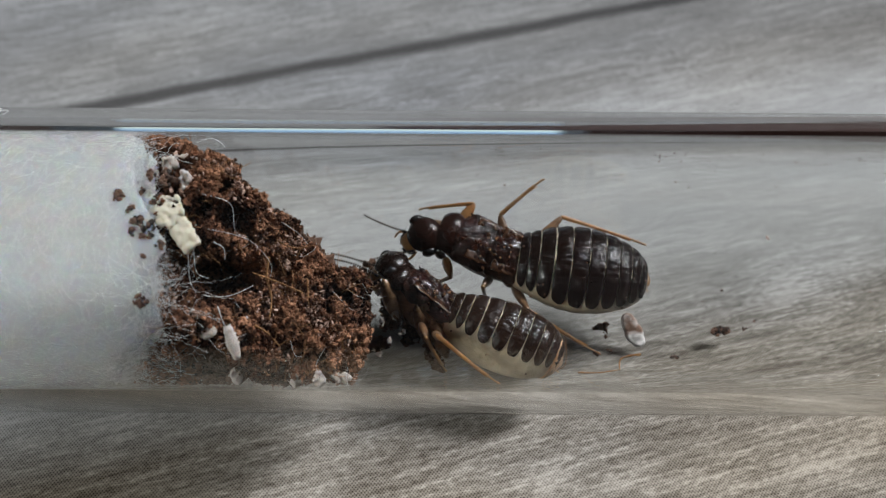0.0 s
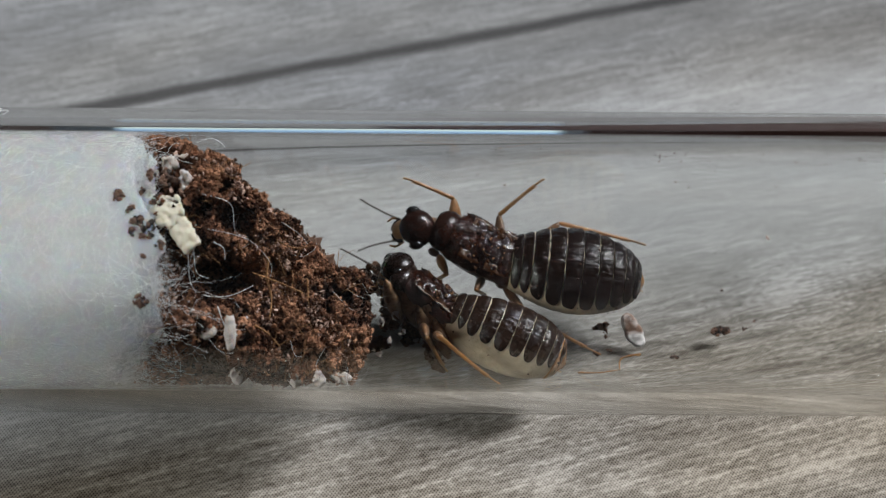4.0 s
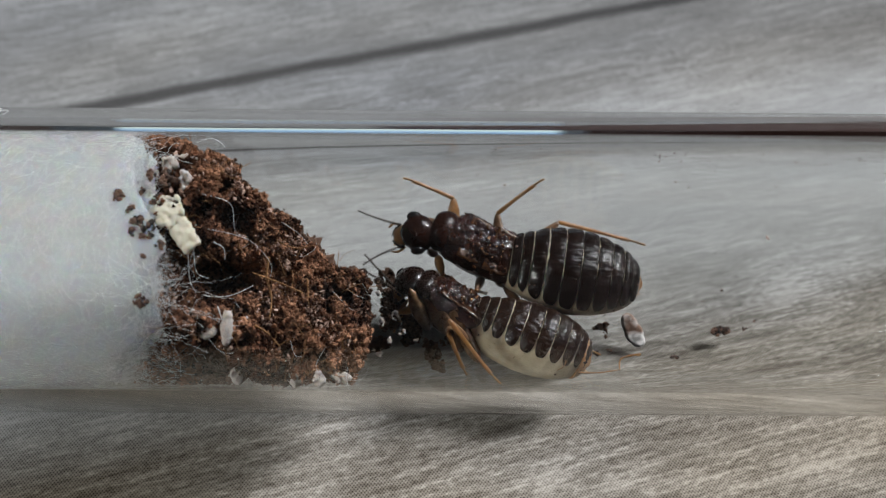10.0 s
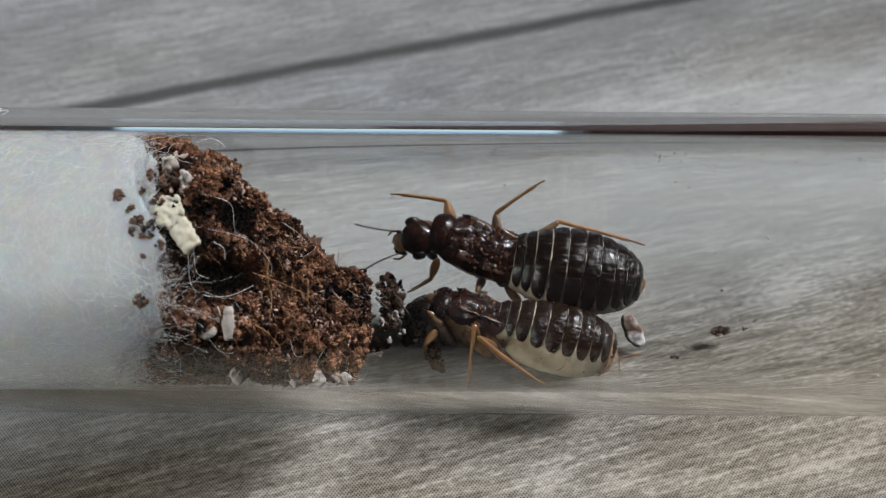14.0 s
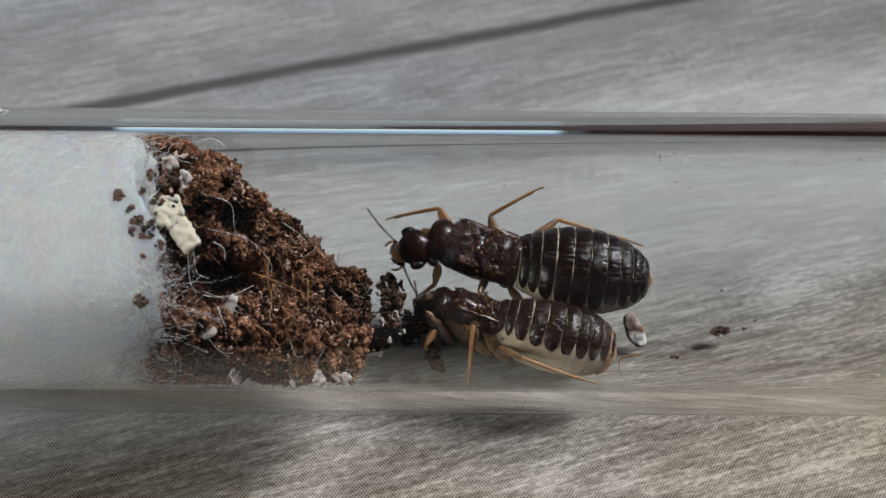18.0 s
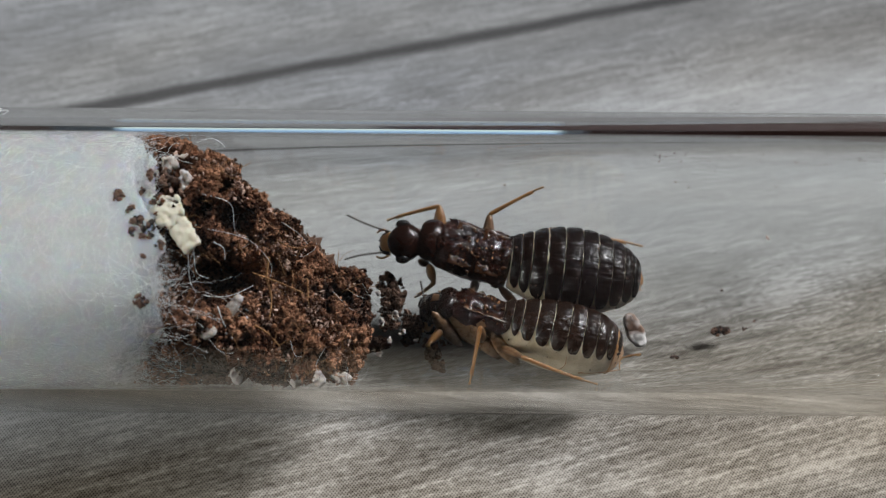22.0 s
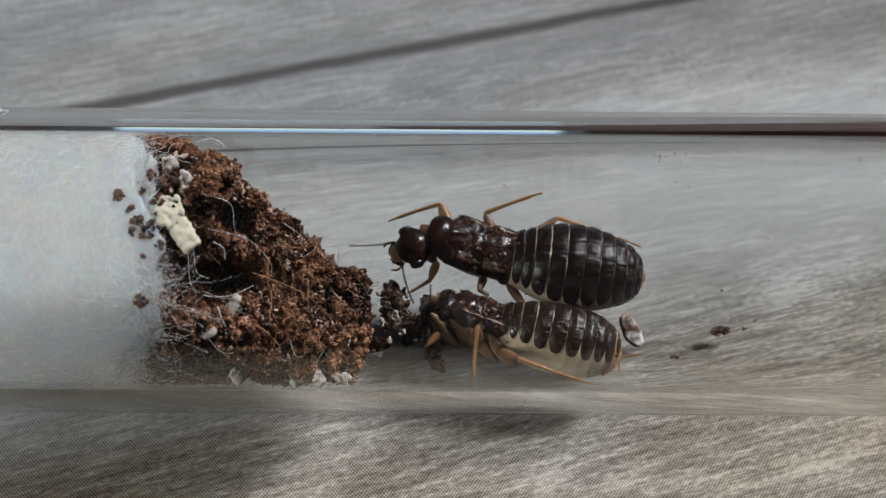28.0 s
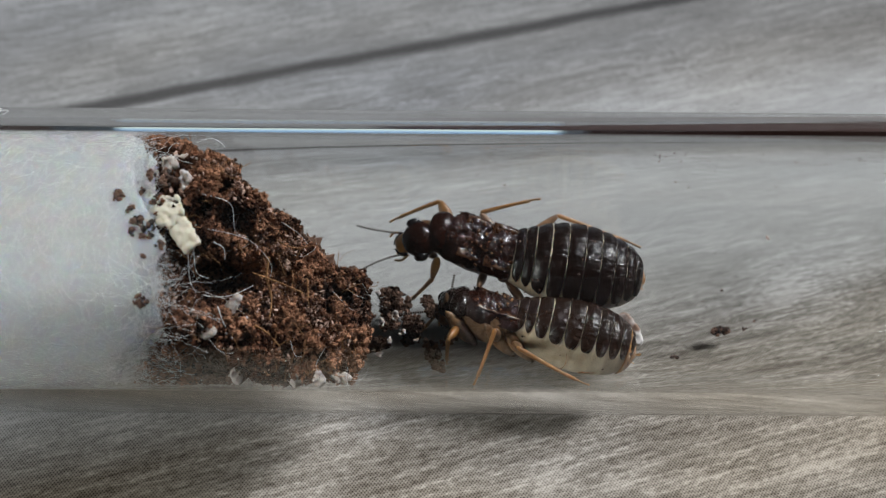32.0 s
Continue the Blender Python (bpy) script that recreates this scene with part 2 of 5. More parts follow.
def icosphere(level):
    bm = bmesh.new()
    bmesh.ops.create_icosphere(bm, subdivisions=level, radius=1.0)
    v = np.array([p.co for p in bm.verts])
    f = [[q.index for q in p.verts] for p in bm.faces]
    bm.free()
    return v, f


ICO = {1: icosphere(1), 2: icosphere(2), 3: icosphere(3)}


class Pile:
    """Many irregular lumps gathered into one mesh."""

    def __init__(self, seed):
        self.rng = np.random.default_rng(seed)
        self.verts, self.faces, self.count = [], [], 0

    def lump(self, place, size, level=1, rough=0.3, stretch=0.35):
        v, f = ICO[level]
        rng = self.rng
        q = rng.normal(size=(3, 3))
        turn, _ = np.linalg.qr(q)
        k = 1 + rng.uniform(-rough, rough, size=(len(v), 1))
        if level > 1:
            ph = rng.uniform(0, 6.28, 6)
            k = k * 0.5 + 0.5 + 0.22 * np.sin(v[:, :1] * 3.1 + ph[0]) * np.sin(v[:, 1:2] * 2.7 + ph[1]) + 0.12 * np.sin(v[:, 2:3] * 5.3 + ph[2]) * np.sin(v[:, :1] * 4.7 + ph[3])
        w = (v * k) @ np.diag(1 + rng.uniform(-stretch, stretch, 3)) @ turn * size + np.asarray(place)
        self.verts.extend(w.tolist())
        self.faces.extend([[i + self.count for i in t] for t in f])
        self.count += len(v)

    def scatter(self, places, sizes, rough=0.6, stretch=0.6):
        """Many small crumbs at once."""
        v, f = ICO[1]
        rng, n = self.rng, len(places)
        turn, _ = np.linalg.qr(rng.normal(size=(n, 3, 3)))
        k = 1 + rng.uniform(-rough, rough, size=(n, len(v), 1))
        w = v[None] * k * (1 + rng.uniform(-stretch, stretch, (n, 1, 3)))
        w = np.einsum("nij,njk->nik", w, turn) * np.asarray(sizes)[:, None, None] + np.asarray(places)[:, None, :]
        first = self.count + np.arange(n)[:, None, None] * len(v)
        self.verts.extend(w.reshape(-1, 3).tolist())
        self.faces.extend((np.asarray(f)[None] + first).reshape(-1, 3).tolist())
        self.count += n * len(v)

    def done(self, name, mat, parent=None, label="", smooth=False):
        return mesh_object(name, self.verts, self.faces, mat, parent, label, smooth)


def loft(rings, n=20, close=True):
    """A bmesh skin over rings (x, y, z, half width, rise, drop) along x."""
    bm = bmesh.new()
    rows = []
    for x, y, z, w, up, down in rings:
        row = []
        for i in range(n):
            a = 2 * math.pi * i / n
            s = math.sin(a)
            row.append(bm.verts.new((x, y + w * math.cos(a), z + (up if s > 0 else down) * s)))
        rows.append(row)
    for p, q in zip(rows, rows[1:]):
        for i in range(n):
            bm.faces.new((p[i], p[(i + 1) % n], q[(i + 1) % n], q[i]))
    if close:
        for row, (x, y, z, *_) in ((rows[0], rings[0]), (rows[-1], rings[-1])):
            c = bm.verts.new((x, y, z))
            for i in range(n):
                bm.faces.new((c, row[i], row[(i + 1) % n]))
    return bm


def ball(bm, place, radii, level=3, turn=None):
    m = Matrix.Translation(place) @ (turn or Matrix()) @ Matrix.Diagonal((*radii, 1))
    bmesh.ops.create_icosphere(bm, subdivisions=level, radius=1.0, matrix=m)


def roughen(bm, amount, scale, seed=0):
    for v in bm.verts:
        n = noise.noise_vector(v.co * scale + Vector((seed, seed * 2.7, -seed)))
        v.co += n * amount
    return bm


def tube(name, points, radius, mat, parent=None, label="", tip=0.5, sides=6):
    """A tapered rod along a smooth line through a few points."""
    p = [Vector(q) for q in points]
    line = []
    for i in range(len(p) - 1):
        a, b, c, d = p[max(i - 1, 0)], p[i], p[i + 1], p[min(i + 2, len(p) - 1)]
        for k in range(6):
            t = k / 6
            line.append(0.5 * ((2 * b) + (c - a) * t + (2 * a - 5 * b + 4 * c - d) * t * t + (3 * b - a - 3 * c + d) * t ** 3))
    line.append(p[-1])
    verts, faces = [], []
    for i, q in enumerate(line):
        way = (line[min(i + 1, len(line) - 1)] - line[max(i - 1, 0)]).normalized()
        u = way.orthogonal().normalized()
        w = way.cross(u)
        r = radius * (1 - (1 - tip) * i / (len(line) - 1)) * (1 + 0.15 * math.sin(i * 2.3))
        for k in range(sides):
            a = 2 * math.pi * k / sides
            verts.append(q + (u * math.cos(a) + w * math.sin(a)) * r)
    for i in range(len(line) - 1):
        for k in range(sides):
            j = (k + 1) % sides
            faces.append((i * sides + k, i * sides + j, (i + 1) * sides + j, (i + 1) * sides + k))
    faces += [tuple(range(sides))[::-1], tuple(range((len(line) - 1) * sides, len(line) * sides))]
    return mesh_object(name, verts, faces, mat, parent, label)


# ---- ground and room ----
def box(bm, x0, x1, y0, y1, z0, z1):
    """An upright block, in metres."""
    m = Matrix.Translation(((x0 + x1) * 500, (y0 + y1) * 500, (z0 + z1) * 500)) @ Matrix.Diagonal(((x1 - x0) * 1000, (y1 - y0) * 1000, (z1 - z0) * 1000, 1))
    bmesh.ops.create_cube(bm, size=1.0, matrix=m)


def make_ground():
    # unseen edges cut to darken the glass's reflections: slanting far side, bare dark table beyond
    bm = bmesh.new()
    edge = [(-520, -29), (720, -29), (720, 38), (36, 38), (-12, 150), (-12, 605), (-520, 605)]
    bm.faces.new([bm.verts.new((x, y, 0)) for x, y in edge])
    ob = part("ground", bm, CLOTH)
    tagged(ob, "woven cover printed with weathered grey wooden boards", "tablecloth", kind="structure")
    table = new("table")
    bm = bmesh.new()
    box(bm, -0.515, 0.715, -0.027, 0.60, -0.034, -0.0015)
    bmesh.ops.bevel(bm, geom=bm.edges[:], offset=4, segments=2, affect="EDGES")
    part("tabletop", bm, DADO, table, smooth=False)
    for x in (-0.46, 0.66):
        for y in (0.03, 0.55):
            bm = bmesh.new()
            box(bm, x - 0.025, x + 0.025, y - 0.025, y + 0.025, -0.75, -0.034)
            bmesh.ops.bevel(bm, geom=bm.edges[:], offset=4, segments=2, affect="EDGES")
            part("leg", bm, DADO, table, smooth=False)
    tagged(table, "dark wooden table under the printed cover", "table")


def make_room():
    # unseen room, added and kept dark so the glass reflects little
    x0, x1, z0, z1 = WINDOW
    low, high = -0.75, 1.85

    def slab(name, blocks, mat, label, category):
        bm = bmesh.new()
        for b in blocks:
            box(bm, *b)
        tagged(part(name, bm, mat, smooth=False), label, category, kind="structure")

    slab("wall_north", [(-1.6, x0, WALL_Y, WALL_Y + 0.15, 0.5, high), (x1, 1.9, WALL_Y, WALL_Y + 0.15, 0.5, high), (x0, x1, WALL_Y, WALL_Y + 0.15, 0.5, z0), (x0, x1, WALL_Y, WALL_Y + 0.15, z1, high)],
         WALL, "plain dark painted wall with a lamp opening", "wall")
    # unseen low slit, added so sky blue reflects along the tube's top
    slab("wall_dado", [(-1.6, -0.22, WALL_Y, WALL_Y + 0.15, low, 0.498), (0.09, 1.9, WALL_Y, WALL_Y + 0.15, low, 0.498), (-0.22, 0.09, WALL_Y, WALL_Y + 0.15, low, 0.0), (-0.22, 0.09, WALL_Y, WALL_Y + 0.15, 0.10, 0.498)], DADO, "dark red-brown panelling with a slit added to put sky blue on the glass", "wall")
    slab("wall_east", [(1.9, 2.05, -2.2, WALL_Y + 0.15, low, high)], WALL, "plain dark painted wall", "wall")
    # opening made only for the added fill lamp
    y0, y1, v0, v1 = FILL_OPENING
    slab("wall_west", [(WEST_X - 0.15, WEST_X, -2.2, y0, low, high), (WEST_X - 0.15, WEST_X, y1, WALL_Y + 0.15, low, high), (WEST_X - 0.15, WEST_X, y0, y1, low, v0), (WEST_X - 0.15, WEST_X, y0, y1, v1, high)],
         WALL, "plain dark painted wall with a lamp opening", "wall")
    slab("wall_south", [(-1.75, 2.05, -2.35, -2.2, low, high)], WALL, "plain dark painted wall", "wall")
    slab("ceiling", [(-1.75, 2.05, -2.35, WALL_Y + 0.15, high, high + 0.1)], WALL, "plain dark painted ceiling", "ceiling")
    slab("floor", [(-1.75, 2.05, -2.35, WALL_Y + 0.15, low - 0.1, low)], DADO, "dark wooden floor", "floor")


# ---- glass tube ----
def turned_ring(profile, n=160):
    """A closed ring-shaped solid turned about x from (x, radius) points in order; a radius of zero closes it to a tip."""
    bm = bmesh.new()
    rows = []
    for x, r in profile:
        rows.append([bm.verts.new((x, 0, 0))] if r == 0 else [bm.verts.new((x, r * math.cos(2 * math.pi * i / n), r * math.sin(2 * math.pi * i / n))) for i in range(n)])
    for p, q in zip(rows, rows[1:] + rows[:1]):
        if len(p) == 1 and len(q) == 1:
            continue
        for i in range(n):
            a, b = (p[i % len(p)], p[(i + 1) % n % len(p)]), (q[i % len(q)], q[(i + 1) % n % len(q)])
            bm.faces.new([v for v in dict.fromkeys((a[0], b[0], b[1], a[1]))])
    return bm


def make_tube():
    thing = new("test_tube")
    thing.matrix_world = SLOPE
    xs = [-58 + 4 * i for i in range(25)]
    wall = part("tube_wall", turned_ring([(x, TUBE_R) for x in xs] + [(x, BORE_R) for x in reversed(xs)]), GLASS, thing, "straight clear glass wall")
    arc = [k * math.pi / 24 for k in range(13)]
    dome = [(38.05 + TUBE_R * math.sin(a), TUBE_R * math.cos(a) if k < 12 else 0) for k, a in enumerate(arc)]
    hollow = [(38.05 + BORE_R * math.sin(a), BORE_R * math.cos(a) if k < 12 else 0) for k, a in enumerate(arc)]
    end = part("round_end", turned_ring(dome + hollow[::-1]), GLASS, thing, "rounded closed end")
    lip = part("rim", turned_ring([(-58.05, TUBE_R), (-58.05, BORE_R), (-60.5, BORE_R + 0.1), (-61.2, TUBE_R), (-60.8, TUBE_R + 0.6), (-60.0, TUBE_R + 0.5), (-59.2, TUBE_R)]), GLASS, thing, "thickened glass rim")
    for ob in (wall, end, lip):
        ob.visible_shadow = False
    tagged(thing, "clear glass test tube lying on the printed cover", "test tube")


# ---- cotton plug ----
PLUG_EDGE = [(-6.9, -18.0), (-6.4, -17.0), (-5.6, -15.9), (-4.0, -14.6), (-3.0, -13.8), (-2.0, -13.5), (0.0, -13.5), (1.5, -13.8), (3.0, -14.6), (5.0, -14.7), (6.0, -15.9), (6.5, -17.2), (6.9, -18.4)]


def plug_edge(y):
    """Where the plug ends along the tube, by height on the glass."""
    ys, xs = zip(*PLUG_EDGE)
    return float(np.interp(y, ys, xs))


def make_cotton():
    rng = np.random.default_rng(5)
    thing = new("cotton_plug")
    thing.matrix_world = SLOPE
    bm = bmesh.new()
    n, rows = 96, []

    def end(r, a):
        y = r * math.cos(a)
        return plug_edge(y) - 1.1 * (1 - (r / 6.75) ** 4) + 0.9 * noise.noise(Vector((y * 0.7, r * math.sin(a) * 0.7, 4))) + 0.35 * noise.noise(Vector((y * 2.6, r * math.sin(a) * 2.6, 9)))

    for i in range(70):
        x = -58 + 40.5 * i / 69
        rows.append([(x + (end(6.7, 2 * math.pi * k / n) + 17.5) * max(0, (i - 35) / 34), 6.70, 2 * math.pi * k / n) for k in range(n)])
    for i in range(1, 14):
        r = 6.74 * (1 - i / 14)
        rows.append([(end(r, 2 * math.pi * k / n), r, 2 * math.pi * k / n) for k in range(n)])
    grid = []
    for row in rows:
        line = []
        for x, r, a in row:
            p = Vector((x, r * math.cos(a), r * math.sin(a)))
            f = noise.noise(p * 0.55) * 0.22 + noise.noise(p * 1.9) * 0.07
            q = min(r + (f * 0.4 - 0.02 if r > 6 else 0), 6.72)
            line.append(bm.verts.new((x + f * 1.5 if r < 6.7 or x > -18.5 else x, q * math.cos(a), q * math.sin(a))))
        grid.append(line)
    for p, q in zip(grid, grid[1:]):
        for k in range(n):
            bm.faces.new((p[k], q[k], q[(k + 1) % n], p[(k + 1) % n]))
    bm.faces.new(grid[0])
    bm.faces.new(grid[-1])
    part("wad", bm, COTTON, thing)

    def fibres(name, count, low, high, back, ahead, length, thin, wander, depth):
        """Curling strands that start at the plug's edge between two heights and reach out along the tube."""
        cu = bpy.data.curves.new(name, "CURVE")
        cu.dimensions, cu.bevel_depth, cu.bevel_resolution = "3D", thin * MM, 0
        for _ in range(count):
            y = rng.uniform(low, high)
            z = math.sqrt(max(6.6 ** 2 - y * y, 0)) - depth * rng.random() ** 1.6
            p = np.array([plug_edge(y) + rng.uniform(-back, ahead), y, z])
            d, bend = rng.normal(size=3) * np.array([0.7, 0.9, 0.35]), rng.normal(size=3) * wander
            d[0] += 0.30
            far = length * rng.uniform(0.4, 1.3)
            steps = int(6 + far * 6)
            s = cu.splines.new("POLY")
            s.points.add(steps - 1)
            for k in range(steps):
                h = math.hypot(p[1], p[2])
                if h > 6.70:
                    p[1:] *= 6.70 / h
                s.points[k].co = (*(p * MM), 1)
                d = d + bend + rng.normal(size=3) * wander
                d /= np.linalg.norm(d)
                p = p + d * far / steps
        cu.materials.append(FIBRE)
        ob = new(name, cu)
        ob.parent = thing
        tagged(ob, "loose curling white cotton fibres", kind="stuff")

    fibres("fibre_fringe", 3000, -6.3, 6.4, 1.2, 0.05, 1.2, 0.0050, 0.30, 1.0)
    fibres("long_fibres", 460, -6.4, -1.2, 0.9, 0.2, 3.4, 0.0062, 0.42, 2.4)
    fibres("upper_fibres", 70, 3.6, 6.3, 0.6, 0.3, 2.6, 0.0075, 0.28, 0.6)
    # fibres pressed against the glass along the wad
    cu = bpy.data.curves.new("fibre_film", "CURVE")
    cu.dimensions, cu.bevel_depth, cu.bevel_resolution = "3D", 0.0028 * MM, 0
    for k in range(4200):
        x, a, w = rng.uniform(-28, -15.5), rng.uniform(-0.1, 3.25), rng.normal() * 1.2
        rad, bend = rng.uniform(6.71, 6.80), rng.normal() * 0.12
        s = cu.splines.new("POLY")
        s.points.add(8)
        for q in range(9):
            s.points[q].co = (x * MM, rad * math.cos(a) * MM, rad * math.sin(a) * MM, 1)
            w += bend + rng.normal() * 0.12
            x += 0.13 * math.cos(w)
            a += 0.020 * math.sin(w)
    cu.materials.append(FIBRE)
    ob = new("fibre_film", cu)
    ob.parent = thing
    tagged(ob, "cotton fibres pressed flat against the glass", kind="stuff")
    tagged(thing, "white cotton wool plug with loose fibres inside the tube", "cotton plug")


# ---- soil ----
def inside(poly, x, y):
    odd = False
    for (x0, y0), (x1, y1) in zip(poly, poly[1:] + poly[:1]):
        if (y0 > y) != (y1 > y) and x < (x1 - x0) * (y - y0) / (y1 - y0) + x0:
            odd = not odd
    return odd


def soil_top(x, y):
    """How far the heap's face stands towards the viewer: high against the plug, falling along the tube, with two hollows."""
    top = float(np.interp(x, (-15.0, -13.0, -10.0, -7.0, -4.0), (6.2, 5.4, 3.6, 2.7, 1.8)))
    top -= 4.2 * math.exp(-((x + 11.6) / 1.7) ** 2 - ((y + 0.9) / 0.95) ** 2)
    top -= 2.2 * math.exp(-((x + 11.2) / 1.0) ** 2 - ((y - 2.2) / 0.8) ** 2)
    top += 0.9 * math.exp(-((x + 6.4) / 2.0) ** 2 - ((y + 3.9) / 1.6) ** 2)
    return min(top, math.sqrt(max(6.6 ** 2 - y * y, 0)))


def on_sight_line(x, y, z):
    """Moves a place along the camera's sight line to depth z, so the heap's outline fits the view."""
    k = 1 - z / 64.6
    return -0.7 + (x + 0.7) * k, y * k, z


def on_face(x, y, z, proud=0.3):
    """The place on the heap's face that covers (x, y, z) in the camera's view."""
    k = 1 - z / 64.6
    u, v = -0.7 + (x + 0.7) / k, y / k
    return on_sight_line(u, v, max(z, soil_top(u, v) + proud))


def heap(seed, outline, lumps, crumbs, depth, size, crumb, name, mat, thing, gaps=0.0, top=None, clods=0):
    """Clods that fill an outline in the slope plane, from the far wall up to a given depth or face, and crumbs over them."""
    pile, rng = Pile(seed), np.random.default_rng(seed)
    xs, ys = [p[0] for p in outline], [p[1] for p in outline]
    seeds = []
    big = np.column_stack([rng.uniform(min(xs), max(xs), clods), rng.uniform(min(ys), max(ys), clods), rng.uniform(0.35, 1.0, clods)])
    while len(seeds) < lumps:
        x, y = rng.uniform(min(xs), max(xs)), rng.uniform(min(ys), max(ys))
        if not inside(outline, x, y):
            continue
        if gaps and noise.noise(Vector((x * 0.9, y * 0.9, seed))) < gaps - 0.5:
            continue
        r = size * rng.uniform(0.55, 1.15)
        room = BORE_R - 0.12 - r * 1.25
        y = max(min(y, room), -room)
        far = math.sqrt(max(room ** 2 - y * y, 0))
        hi = min(far, top(x, y) if top else depth[1])
        if clods:
            rise = big[:, 2] ** 2 - (big[:, 0] - x) ** 2 - (big[:, 1] - y) ** 2
            hi += math.sqrt(max(float(rise.max()), 0)) * 1.25 - 0.95
        elif gaps:
            hi -= 1.5 * max(0.0, min(1.0, 0.5 + 2.2 * noise.noise(Vector((x * 0.75, y * 0.75, seed + 5.5))) + 1.2 * noise.noise(Vector((x * 2.1, y * 2.1, seed)))))
        lo = max(-far, depth[0])
        hi = max(min(hi, far), lo)
        z = rng.uniform(lo, hi) if rng.random() < 0.25 else hi - abs(rng.normal()) * 0.35
        z = max(z, lo)
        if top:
            x, y, z = on_sight_line(x, y, z)
        pile.lump((x, y, z), r, 2, 0.5, 0.45)
        seeds.append((x, y, z, r))
    base = np.array(seeds)[rng.integers(len(seeds), size=crumbs)]
    d = rng.normal(size=(crumbs, 3))
    d[:, 2] = np.abs(d[:, 2]) * 0.9
    d /= np.linalg.norm(d, axis=1, keepdims=True)
    s = crumb * (0.30 + rng.random(crumbs) ** 3 * 1.7)
    p = base[:, :3] + d * base[:, 3:] * rng.uniform(0.85, 1.9, (crumbs, 1))
    h, room = np.hypot(p[:, 1], p[:, 2]), BORE_R - 0.06 - s
    p[:, 1:] *= np.minimum(1.0, room / np.maximum(h, 0.01))[:, None]
    pile.scatter(p, s)
    ob = pile.done(name, mat, thing)
    tagged(ob, kind="stuff")
    return ob


def threads(thing, outline, name, seed, count, thin, reach, curl, mat, label):
    """Fine curling threads over the face of the soil."""
    cu, rng = bpy.data.curves.new(name, "CURVE"), np.random.default_rng(seed)
    cu.dimensions, cu.bevel_depth, cu.bevel_resolution = "3D", thin * MM, 0
    placed = 0
    while placed < count:
        x, y = rng.uniform(-18, -4), rng.uniform(-6.3, 6.6)
        if not inside(outline, x, y):
            continue
        placed += 1
        x, y, z = on_sight_line(x, y, soil_top(x, y) + 0.1 + rng.normal() * 0.2)
        way, bend = rng.uniform(0, 6.283), rng.normal() * curl
        s = cu.splines.new("POLY")
        steps = int(rng.integers(*reach))
        s.points.add(steps - 1)
        for k in range(steps):
            h = math.hypot(y, z)
            f = min(1.0, 6.75 / h)
            s.points[k].co = (x * MM, y * f * MM, z * f * MM, 1)
            way += bend + rng.normal() * 0.2
            x, y, z = x + 0.13 * math.cos(way), y + 0.13 * math.sin(way), z + rng.normal() * 0.03
    cu.materials.append(mat)
    ob = new(name, cu)
    ob.parent = thing
    tagged(ob, label, kind="stuff")


